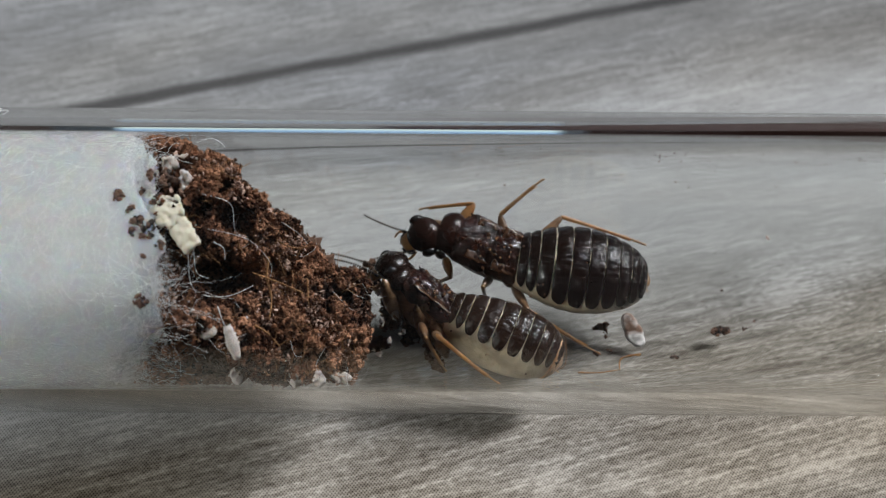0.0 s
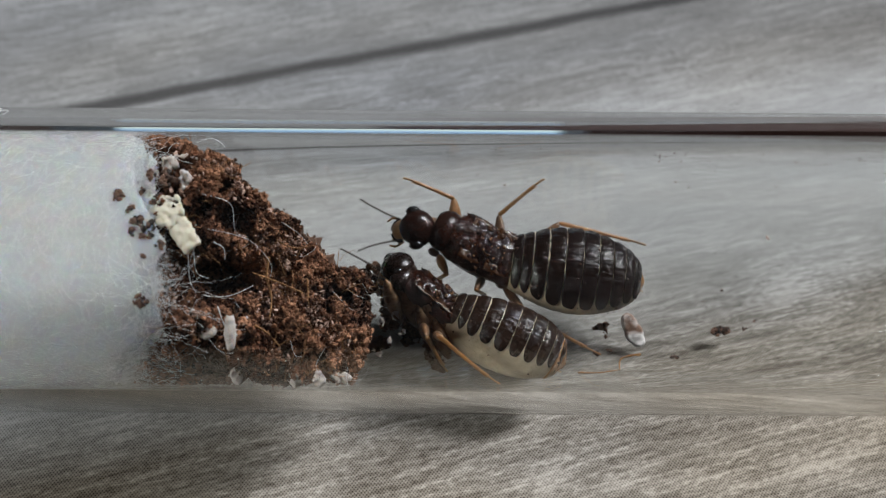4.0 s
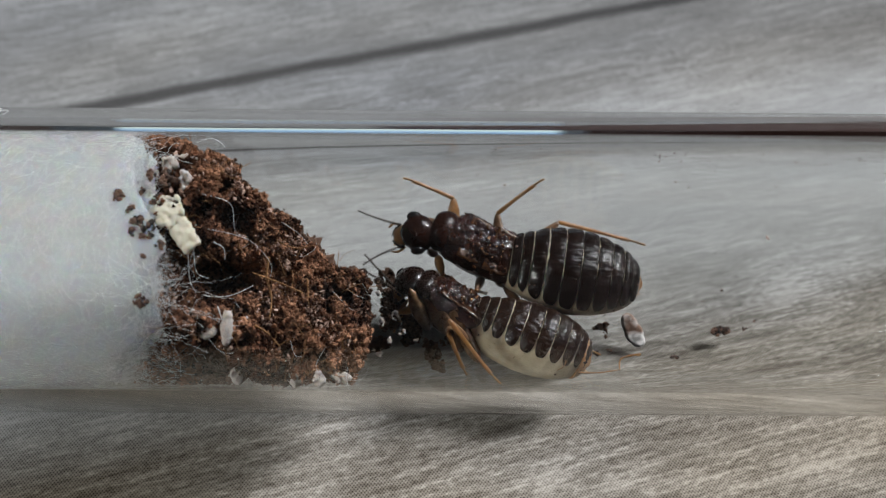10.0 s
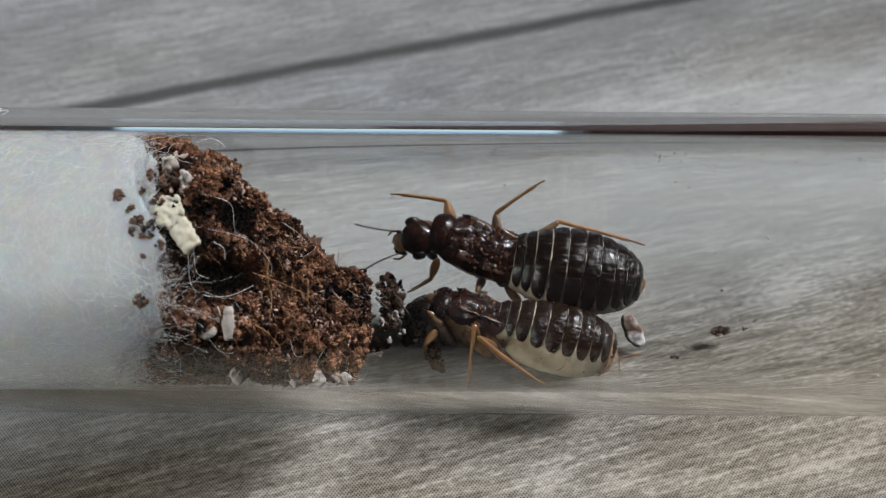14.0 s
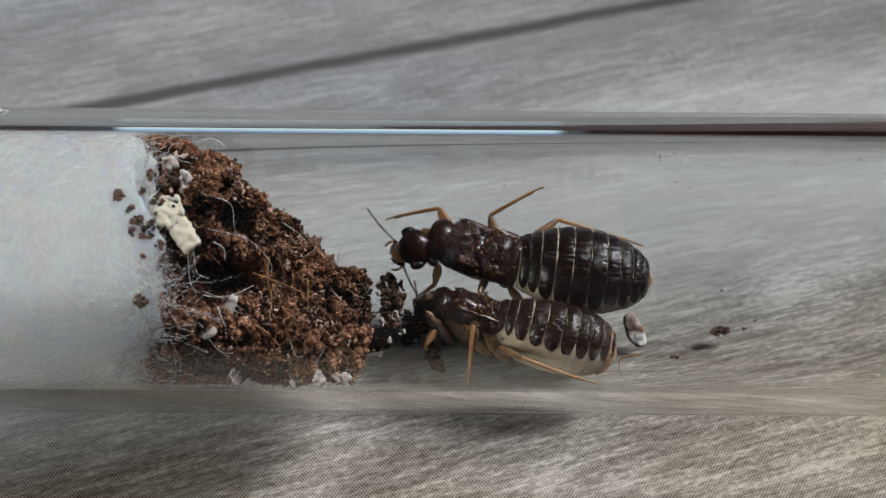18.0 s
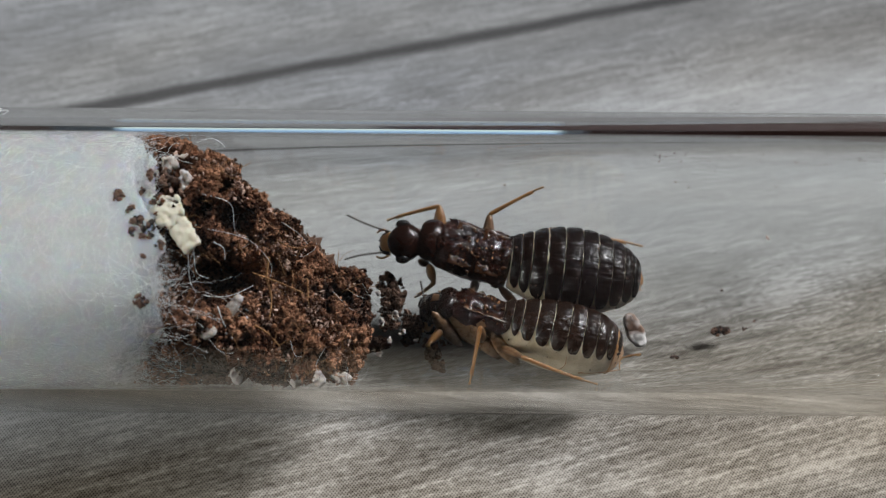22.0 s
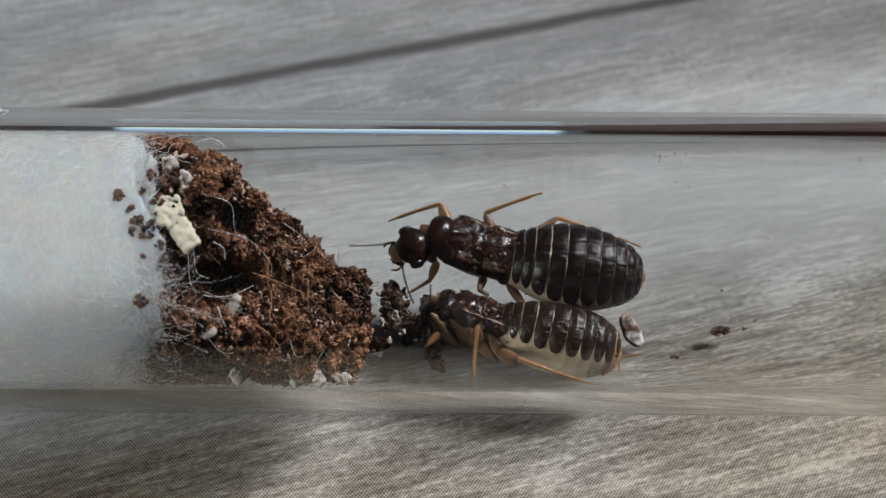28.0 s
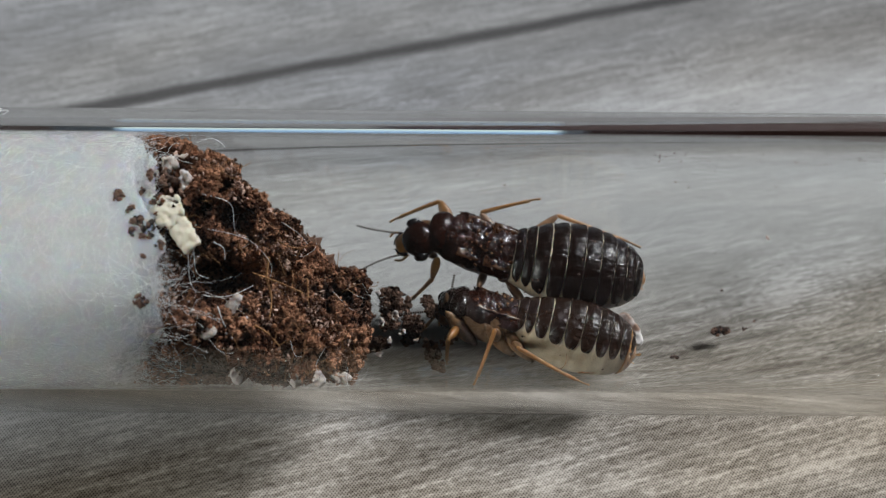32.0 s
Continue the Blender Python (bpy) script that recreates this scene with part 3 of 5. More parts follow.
def make_soil():
    thing = new("soil_mound")
    thing.matrix_world = SLOPE
    main = [(-17.2, 6.6), (-15.9, 6.62), (-14.5, 6.54), (-13.2, 6.1), (-11.7, 5.25), (-10.9, 4.86), (-10.6, 3.96), (-9.4, 3.3), (-9.05, 2.5), (-8.1, 2.25), (-7.3, 1.5), (-6.65, 0.65),
            (-6.15, -0.1), (-5.5, -0.4), (-4.3, -0.5), (-3.85, -1.1), (-4.05, -2.3), (-3.75, -3.25), (-4.0, -4.15), (-4.2, -5.3), (-4.7, -6.3), (-5.45, -6.35), (-6.65, -5.95), (-7.85, -6.5), (-9.0, -6.55),
            (-10.25, -5.8), (-10.85, -5.3), (-11.6, -4.45), (-12.65, -4.15), (-14.2, -3.9), (-14.9, -2.9), (-14.9, 0.2), (-15.0, 2.1), (-14.9, 3.5), (-15.0, 4.4), (-14.8, 5.1), (-15.6, 5.95), (-16.7, 6.25)]
    heap(11, main, 5200, 66000, (-5.5, 2.6), 0.15, 0.062, "clods", SOIL, thing, gaps=0.2, top=soil_top, clods=330)
    # dark core: shade between the surface clods, put in as soil colour
    heap(14, [(x * 0.97 - 0.25, y * 0.95) for x, y in main], 900, 3000, (-6.0, 0.6), 0.40, 0.08, "inner_clods", DARK_SOIL_AND_SHADE, thing, top=lambda x, y: soil_top(x, y) - 1.3)
    rng, pile, places = np.random.default_rng(17), Pile(17), []
    while len(places) < 5000:
        x, y = rng.uniform(-18, -4), rng.uniform(-6.3, 6.6)
        if inside(main, x, y) and noise.noise(Vector((x * 0.8, y * 0.8, 9))) + 0.35 * noise.noise(Vector((x * 3, y * 3, 5))) > 0.02:
            places.append(on_sight_line(x, y, soil_top(x, y) + rng.uniform(-0.9, 0.05)))
    pile.scatter(np.array(places), 0.02 + 0.075 * rng.random(5000) ** 2)
    tagged(pile.done("dry_crumbs", DRY_SOIL, thing, "paler dry crumbs over the soil"), kind="stuff")
    threads(thing, main, "rootlets", 15, 130, 0.014, (5, 11), 0.25, ROOT, "fine brown rootlets in the soil")
    threads(thing, main, "mould_threads", 16, 30, 0.006, (8, 16), 0.16, FIBRE, "fine whitish mould threads over the soil")

    foot = [(-16.1, -5.3), (-15.2, -4.3), (-13.6, -4.6), (-13.0, -5.4), (-13.0, -6.6), (-15.9, -6.6)]
    heap(12, foot, 120, 3000, (-5.5, -1.5), 0.36, 0.08, "damp_foot", SOIL, thing)
    # dark clods added to deepen the tone of the gap
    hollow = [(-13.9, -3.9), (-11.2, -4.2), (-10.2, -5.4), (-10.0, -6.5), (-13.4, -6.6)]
    heap(18, hollow, 170, 3000, (-5.5, -1.2), 0.30, 0.08, "deep_soil", DARK_SOIL_AND_SHADE, thing)
    tagged(thing, "heap of crumbly red-brown soil against the cotton plug", "soil")

    spill = new("soil_spill")
    spill.matrix_world = SLOPE
    low = [(-4.41, -0.83), (-2.84, -1.51), (-0.45, -2.22), (0.72, -3.47), (0.6, -4.6), (-1.0, -4.9), (-2.56, -4.7), (-4.44, -5.4)]
    heap(13, low, 210, 6500, (-6.0, -2.4), 0.18, 0.06, "damp_clods", DARK_SOIL_AND_SHADE, spill, gaps=0.60)
    tagged(spill, "loose dark damp soil crumbs spilled along the glass", "soil")

    # crumbs that stick to the face of the cotton
    rng = np.random.default_rng(21)
    for k, ((x, y), r) in enumerate([((-15.53, 2.94), 0.3), ((-14.45, 3.14), 0.16), ((-14.32, 1.44), 0.62), ((-13.32, 3.81), 0.45), ((-14.85, 2.4), 0.12), ((-14.18, 0.19), 0.13),
                                     ((-14.37, -1.82), 0.36), ((-13.39, 0.69), 0.26), ((-15.04, 2.21), 0.1), ((-13.9, 2.61), 0.14), ((-14.14, 3.9), 0.24)]):
        pile = Pile(100 + k)
        for _ in range(4 + int(r * 50)):
            a, q = rng.uniform(0, 6.28), r * math.sqrt(rng.random())
            px_, py_ = x + q * math.cos(a), y + q * math.sin(a) * 0.9
            s = rng.uniform(0.05, 0.13) * (0.7 + r)
            pile.lump((px_, py_, math.sqrt(max(6.74 ** 2 - py_ ** 2, 0)) - rng.random() * 0.05), s, 1, 0.35)
        ob = pile.done("soil_crumb", SPECK)
        ob.matrix_world = SLOPE
        tagged(ob, "small dark brown soil crumb stuck to the cotton", "crumb", "crumbs on the cotton")


def blob(ob, voxel):
    """Melts overlapping grains into one smooth soft body."""
    melt = ob.modifiers.new("melt", "REMESH")
    melt.mode, melt.voxel_size, melt.use_smooth_shade = "VOXEL", voxel * MM, True
    ease = ob.modifiers.new("ease", "SMOOTH")
    ease.factor, ease.iterations = 0.5, 6
    return ob


def grains(name, mat, places):
    """Round grains (x, y, z, radius) joined into one smooth body."""
    bm = bmesh.new()
    for x, y, z, r in places:
        ball(bm, (x, y, z), (r, r, r), 2)
    return blob(part(name, bm, mat), 0.06)


def lumpy(name, mat, label, category, places, group=""):
    """A soft lump of a few rounded grains: (x, y, z, size)."""
    ob = grains(name, mat, places)
    ob.matrix_world = SLOPE
    tagged(ob, label, category, group)
    return ob


def cluster(name, mat, label, category, x, y, z, w, h, count, seed, size=0.16, turn=0.0, level=2, group=""):
    """An irregular clump of grains about a place."""
    pile, rng = Pile(seed), np.random.default_rng(seed)
    for _ in range(count):
        a, q = rng.uniform(0, 6.283), math.sqrt(rng.random())
        u, v = w * q * math.cos(a), h * q * math.sin(a)
        c, s = math.cos(radians(turn)), math.sin(radians(turn))
        pile.lump((u * c - v * s, u * s + v * c, rng.normal() * min(w, h) * 0.3), size * rng.uniform(0.5, 1.2), level, 0.3)
    ob = pile.done(name, mat)
    if mat in (FUNGUS, FLAKED):
        blob(ob, 0.05)
    ob.matrix_world = lay(x, y, z)
    tagged(ob, label, category, group)
    return ob


def make_growths():
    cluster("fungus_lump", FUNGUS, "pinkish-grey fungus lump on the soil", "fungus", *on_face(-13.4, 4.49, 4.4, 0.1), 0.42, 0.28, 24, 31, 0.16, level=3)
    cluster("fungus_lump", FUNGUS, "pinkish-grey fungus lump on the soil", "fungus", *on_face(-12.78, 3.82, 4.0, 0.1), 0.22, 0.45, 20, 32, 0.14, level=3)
    # a fluffy head and a smooth tongue, both pressed flat against the glass
    rng, fluff, tongue = np.random.default_rng(33), [], []
    for _ in range(240):
        a, q = rng.uniform(0, 6.283), rng.random() ** 0.9
        y = 2.25 + 0.72 * q * math.sin(a)
        fluff.append((-13.2 + 0.80 * q * math.cos(a), y, math.sqrt(6.45 ** 2 - y * y) + rng.normal() * 0.07, rng.uniform(0.06, 0.15)))
    lumpy("cream_clump", CREAM, "cream-coloured soft clump between cotton and soil", "clump", fluff)
    for _ in range(150):
        u, v = rng.random(), rng.uniform(-1, 1)
        wide = 0.46 * math.sqrt(max(0.05, 1 - ((u - 0.6) / 0.62) ** 2))
        y = 1.95 - 1.35 * u + v * wide * 0.62
        tongue.append((-12.95 + 1.0 * u + v * wide * 0.78, y, math.sqrt(6.36 ** 2 - y * y) + rng.normal() * 0.03, rng.uniform(0.13, 0.19)))
    lumpy("egg_mass", CREAM, "smooth pale cream oval egg mass on the soil", "egg mass", tongue)
    for k, (x, y, z, w, h) in enumerate([(-16.9, -5.95, 2.2, 0.3, 0.3), (-8.02, -6.03, 2.4, 0.6, 0.32), (-7.45, -5.78, 2.6, 0.3, 0.3), (-6.26, -5.78, 2.5, 0.22, 0.25), (-5.16, -6.01, 2.2, 0.36, 0.16),
                                         (-10.57, -5.7, 1.4, 0.24, 0.2), (-11.87, -3.49, 2.4, 0.24, 0.18), (-12.97, 5.84, 5, 0.5, 0.28), (-12.29, 5.3, 4.6, 0.4, 0.18)]):
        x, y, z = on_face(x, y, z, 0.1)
        k_in = min(1.0, (BORE_R - 0.28 - max(w, h)) / math.hypot(y, z))
        cluster("fungus_crumb", FUNGUS, "small white fungus crumb beside the soil", "fungus", x, y * k_in, z * k_in, w * 1.15, h * 1.15, 30, 40 + k, 0.16, group="white crumbs")
    pile, rng = Pile(58), np.random.default_rng(58)
    for _ in range(50):
        x, y = rng.uniform(-17, -4.5), rng.uniform(-6.2, 6)
        if y < -0.95 * x - 9.5 and y > -0.5 * x - 12.5:
            pile.lump(on_sight_line(x, y, soil_top(x, y) + 0.1), rng.uniform(0.025, 0.065), 2, 0.3, 0.4)
    ob = pile.done("fungus_grains", FUNGUS)
    ob.matrix_world = SLOPE
    tagged(ob, "tiny pinkish-white grains scattered over the soil", "fungus", kind="stuff")
    for k, (x, y, z, w, h) in enumerate([(-3.31, -3.33, -1.7, 0.16, 0.34), (-2.54, -2.96, -1.7, 0.2, 0.3), (-2.17, -3.88, -1.7, 0.32, 0.16), (-1.37, -4.37, -1.8, 0.18, 0.12), (-2.84, -4.37, -1.7, 0.14, 0.2), (-3.57, -1.76, -2.6, 0.2, 0.14), (-4.36, -4.8, -1.5, 0.22, 0.2), (-3.4, -5.2, -2, 0.2, 0.16)]):
        cluster("fungus_crumb", FUNGUS, "small white fungus crumb among the damp soil", "fungus", x, y, z, w, h, 16, 60 + k, 0.075, group="white crumbs")


def make_roots():
    def thread(points, radius, mat, label):
        ob = tube("root_thread" if mat is ROOT else "white_thread", [on_face(*p) for p in points], radius, mat)
        ob.matrix_world = SLOPE
        tagged(ob, label, "root" if mat is ROOT else "thread", "roots in the soil" if mat is ROOT else "threads in the soil")

    brown, white = "thin orange-brown root lying on the soil", "thin white thread lying on the soil"
    thread([(-8.72, 0.21, 3.4), (-8.81, -0.78, 3.5), (-8.57, -1.77, 3.5), (-8.7, -2.91, 3.3)], 0.070, ROOT, brown)
    thread([(-9.56, -0.59, 3.4), (-8.34, -0.98, 3.6), (-6.95, -1.57, 3.4)], 0.052, ROOT, brown)
    thread([(-9.45, -3.12, 3.2), (-8.77, -3.48, 3.4), (-8.16, -4.13, 3.3)], 0.063, ROOT, brown)
    thread([(-6.85, -0.83, 3), (-6.74, -2.2, 3.1)], 0.042, ROOT, brown)
    thread([(-8.43, 1.07, 3), (-7.55, 0.65, 3.2), (-6.43, 0.8, 3)], 0.035, ROOT, brown)
    thread([(-5.4, -0.28, 2.2), (-5.29, 0.61, 2.6)], 0.025, ROOT, "short dark root tip standing up from the soil")
    thread([(-5.27, 0.03, 2.4), (-4.98, 0.38, 2.5), (-4.52, 0.59, 2.6)], 0.014, ROOT, "short dark root tip standing up from the soil")
    thread([(-15.31, -5.65, 1.6), (-14.77, -6.01, 1.8), (-14.29, -6.36, 1.7)], 0.042, ROOT, brown)
    thread([(-8.07, -2.2, 3.4), (-7.64, -2.76, 3.4), (-6.97, -3.63, 3)], 0.035, ROOT, brown)
    thread([(-11.9, 3.12, 4.4), (-10.47, 2.7, 4.6), (-10.27, 1.45, 4.4), (-9.71, 1.18, 4)], 0.018, FIBRE, white)
    thread([(-12.26, 0.88, 4.6), (-12.09, -0.51, 4.7), (-11.51, -0.84, 4.5)], 0.022, FIBRE, white)
    thread([(-12.49, 0.6, 4.8), (-12.24, -1.35, 4.6), (-10.76, -1.71, 4.3), (-9.44, -1.2, 3.8)], 0.020, FIBRE, white)
    thread([(-11.6, 1.5, 4.4), (-9.66, 1.04, 4.3), (-8.6, -0.07, 3.8), (-8.63, -0.78, 3.6)], 0.015, FIBRE, white)
    thread([(-11.32, 0.89, 4.4), (-10.82, 0.61, 4.4), (-10.77, 0.05, 4.3)], 0.030, FIBRE, white)
    thread([(-10.83, 5.24, 4.2), (-11.46, 5.75, 4.6), (-12.12, 5.53, 4.8)], 0.015, FIBRE, white)
    thread([(-8.15, 1.93, 3), (-7.27, 1.36, 3.2), (-6.86, 0.88, 3)], 0.015, FIBRE, white)
    thread([(-11.21, -2.21, 3.6), (-11.04, -2.78, 3.4), (-10.91, -3.22, 3)], 0.025, FIBRE, white)
    thread([(-8.74, 3.41, 3), (-8.53, 3.16, 3)], 0.015, FIBRE, white)


# ---- fibres caught on the outside of the glass ----
def make_loose_fibres():
    rng = np.random.default_rng(44)
    cu = bpy.data.curves.new("loose_fibres", "CURVE")
    cu.dimensions, cu.bevel_depth, cu.bevel_resolution = "3D", 0.010 * MM, 0
    for _ in range(16):
        x, a, w, bend = rng.uniform(-24.5, -22.3), rng.uniform(0.32, 0.42), rng.uniform(0, 6.283), rng.choice((-1, 1)) * rng.uniform(0.3, 0.6)
        s = cu.splines.new("POLY")
        s.points.add(17)
        for q in range(18):
            s.points[q].co = (x * MM, 8.02 * math.cos(a) * MM, 8.02 * math.sin(a) * MM, 1)
            w += bend + rng.normal() * 0.1
            x += 0.11 * math.cos(w)
            a += 0.030 * math.sin(w)
    cu.materials.append(FIBRE)
    ob = new("loose_fibres", cu)
    ob.matrix_world = SLOPE
    tagged(ob, "curled white cotton fibres stuck to the glass", "fibres", kind="stuff")


# ---- debris along the tube ----
def make_debris():
    crumb = "dark brown soil crumb lying on the glass"
    cluster("crumb", SPECK, crumb, "crumb", 15.96, -4.05, -5.34, 0.52, 0.30, 60, 71, 0.12, group="crumbs on the glass")
    cluster("crumb", SPECK, crumb, "crumb", 17.32, -3.92, -5.43, 0.16, 0.12, 8, 72, 0.07, group="crumbs on the glass")
    cluster("crumb", SPECK, crumb, "crumb", 18.06, -3.41, -5.77, 0.12, 0.05, 5, 73, 0.06, 40, group="crumbs on the glass")
    cluster("crumb", SPECK, crumb, "crumb", 13.02, -5.53, -3.78, 0.2, 0.1, 10, 74, 0.08, group="crumbs on the glass")
    cluster("crumb", SPECK, crumb, "crumb", 16.3, -1.61, -6.5, 0.08, 0.08, 3, 75, 0.06, group="crumbs on the glass")
    cluster("soil_flake", DARK_SOIL_AND_SHADE, "ragged dark soil flake on the glass", "flake", 9.15, -3.78, -5.53, 0.5, 0.16, 30, 76, 0.11, 20)
    cluster("soil_flake", DARK_SOIL_AND_SHADE, "ragged dark soil flake on the glass", "flake", 9.36, -4.21, -5.21, 0.12, 0.34, 14, 77, 0.08)
    cluster("crumb", SPECK, crumb, "crumb", 9.49, -5.18, -4.25, 0.15, 0.1, 8, 78, 0.07, group="crumbs on the glass")
    cluster("crumb", SPECK, crumb, "crumb", 8.57, -5.33, -4.07, 0.3, 0.14, 14, 79, 0.08, group="crumbs on the glass")
    cluster("crumb", DARK_SOIL_AND_SHADE, "dark soil crumb on the glass", "crumb", -0.43, -5.35, -2.6, 0.36, 1.05, 80, 80, 0.17, 22, group="crumbs on the glass")
    ob = tube("shed_leg", [(10.86, -5.14, -2.2), (9.78, -5.37, -2), (9.62, -6.02, -1.6)], 0.07, AMBER)
    ob.matrix_world = SLOPE
    tagged(ob, "shed amber insect leg lying on the glass", "leg")
    ob = tube("twig", [(7.33, -6.12, -1.2), (8.52, -6.16, -1.4), (9.53, -6.02, -1.6)], 0.06, ROOT)
    ob.matrix_world = SLOPE
    tagged(ob, "thin brown twig lying on the glass", "twig")
    ob = tube("hair_thread", [(6.12, -5.87, -0.5), (6.56, -5.41, -0.4), (6.62, -4.09, -1), (6.77, -3.82, -1.5)], 0.022, ROOT)
    ob.matrix_world = SLOPE
    tagged(ob, "fine curved yellowish hair on the glass", "hair")
    pile, rng = Pile(90), np.random.default_rng(90)
    for k in range(230):
        x = 27 * (1 - rng.random() ** 1.6) + 1.5
        y = 7.0 * (0.97 - abs(rng.normal()) * 0.15) if k < 195 else rng.uniform(-3, 5)
        y = max(min(y, 6.55), -4)
        s = rng.uniform(0.020, 0.060)
        pile.lump((x if k < 222 else rng.uniform(-8, 2), y, -math.sqrt((BORE_R - s) ** 2 - y * y)), s, 1, 0.35)
    ob = pile.done("dust_specks", SPECK)
    ob.matrix_world = SLOPE
    tagged(ob, "scattered tiny dark specks on the glass wall", "specks", kind="stuff")
    ob = cluster("white_speck", FUNGUS, "tiny white speck on the glass", "speck", 18.97, 1.65, -6.49, 0.09, 0.12, 6, 91, 0.09)


# ---- the two termites ----
def smooth_profile(table, s):
    i = max(0, min(len(table) - 2, sum(1 for p, _ in table if p <= s) - 1))
    (p0, v0), (p1, v1) = table[i], table[i + 1]
    t = max(0.0, min(1.0, (s - p0) / (p1 - p0)))
    m0 = (v1 - table[i - 1][1]) / (p1 - table[i - 1][0]) if i > 0 else (v1 - v0) / (p1 - p0)
    m1 = (table[i + 2][1] - v0) / (table[i + 2][0] - p0) if i + 2 < len(table) else (v1 - v0) / (p1 - p0)
    h = p1 - p0
    return ((2 * t ** 3 - 3 * t * t + 1) * v0 + (t ** 3 - 2 * t * t + t) * h * m0 + (-2 * t ** 3 + 3 * t * t) * v1 + (t ** 3 - t * t) * h * m1)


GIRTH = [(0.0, 0.60), (0.10, 0.72), (0.25, 0.88), (0.45, 0.99), (0.62, 1.0), (0.78, 0.91), (0.90, 0.70), (0.965, 0.44), (1.0, 0.06)]

SLIM_GIRTH = [(0.0, 0.62), (0.10, 0.74), (0.25, 0.91), (0.42, 1.0), (0.58, 0.98), (0.75, 0.85), (0.88, 0.66), (0.96, 0.42), (1.0, 0.06)]


def make_abdomen(thing, length, wide, tall, girth, low_edge, plate, tip):
    """Pale soft belly with ten dark plates over its back, from the waist at the origin to the tail at -length."""
    def ring(s):
        g = smooth_profile(girth, s)
        return -length * s, wide * g, tall * g

    rings = []
    for i in range(49):
        s = 1 - (1 - i / 48) ** 1.0
        x, w, h = ring(min(s, 0.999))
        crease = 1 - 0.012 * (0.5 + 0.5 * math.cos(2 * math.pi * s * 10))
        rings.append((x, 0, 0, w * crease, h * crease, h * crease * 1.02))
    abdomen = part("abdomen", roughen(loft(rings, 40), 0.03, 1.5), PALE, thing, "pale cream soft abdomen")
    edges = [0.0, 0.07, 0.145, 0.255, 0.38, 0.51, 0.63, 0.74, 0.835, 0.91, 0.975]
    gaps = [0.001, 0.003, 0.009, 0.011, 0.008, 0.005, 0.004, 0.003, 0.002, 0.002]
    for k, (s0, s1) in enumerate(zip(edges, edges[1:])):
        verts, faces, nu, nv = [], [], 14, 101
        gap = gaps[k]
        us = (0, 0.015, 0.05, 0.14, 0.25, 0.36, 0.48, 0.6, 0.7, 0.8, 0.88, 0.95, 0.987, 1)
        for i in range(nu):
            u = us[i]
            for j in range(nv):
                v = j / (nv - 1)
                v = 0.02 * min(j, 1) + 0.96 * max(0, j - 1) / (nv - 3) if j < nv - 1 else 1.0
                a = radians(low_edge) + (math.pi - 2 * radians(low_edge)) * v
                round_off = abs(2 * v - 1) ** 9 * 0.085
                slack = gap * (0.35 + 1.1 * abs(noise.noise(Vector((a * 3.0, k * 3.7, 2))))) if gap > 0.002 else gap
                s = s0 + slack + round_off * 0.6 + (s1 - s0 - slack - round_off) * u
                x, w, h = ring(min(s, 0.995))
                rim = i in (0, nu - 1) or j in (0, nv - 1)
                lift = -0.05 if rim else 0.02 + 0.055 * math.sin(math.pi * min(1, u * 1.05)) + 0.04 * u
                wave = 0.03 * noise.noise(Vector((x * 2.2, a * 3.5, k))) + 0.012 * noise.noise(Vector((x * 8, a * 9, k))) + (0.02 + 0.085 * max(0.0, u - 0.35)) * noise.noise(Vector((x * 1.8, a * 17, k + 9))) + 0.03 * noise.noise(Vector((x * 5, a * 6, k + 4)))
                verts.append((x, (w + lift + wave) * math.cos(a), (h + lift + wave) * math.sin(a)))
        for i in range(nu - 1):
            for j in range(nv - 1):
                faces.append((i * nv + j, i * nv + j + 1, (i + 1) * nv + j + 1, (i + 1) * nv + j))
        me_ob = mesh_object("tergite", verts, faces, plate, abdomen, "dark glossy back plate")
        bm = bmesh.new()
        bm.from_mesh(me_ob.data)
        bmesh.ops.recalc_face_normals(bm, faces=bm.faces)
        if sum(f.normal.z for f in bm.faces) < 0:
            bmesh.ops.reverse_faces(bm, faces=bm.faces)
        bm.to_mesh(me_ob.data)
        bm.free()
    rings = []
    for q in range(9):
        u = 0.90 + 0.105 * q / 8
        x, w, h = ring(min(u, 0.999))
        rings.append((-length * (u + 0.004), 0, -0.04, (w + 0.05) * tip, (h + 0.05) * tip, (h + 0.05) * tip))
    part("tail_tip", loft(rings, 24), AMBER, abdomen, "amber tail tip")
    for side in (1, -1):
        tube("cercus", [(-length * 0.96, side * 0.3, -0.35), (-length * 1.0, side * 0.4, -0.4), (-length * 1.015, side * 0.45, -0.38)], 0.06, AMBER, abdomen, "", 0.3)
    pile, rng = Pile(int(length * 7)), np.random.default_rng(int(length * 7))
    for _ in range(46):
        s, a = rng.uniform(0.02, 0.99), rng.uniform(-0.4, 3.5)
        x, w, h = ring(s)
        pile.lump((x, (w + 0.08) * math.cos(a), (h + 0.08) * math.sin(a)), rng.uniform(0.025, 0.075), 1, 0.35)
    tagged(pile.done("dirt", SPECK, abdomen, "specks of soil clinging to the body"), kind="stuff")
    return abdomen


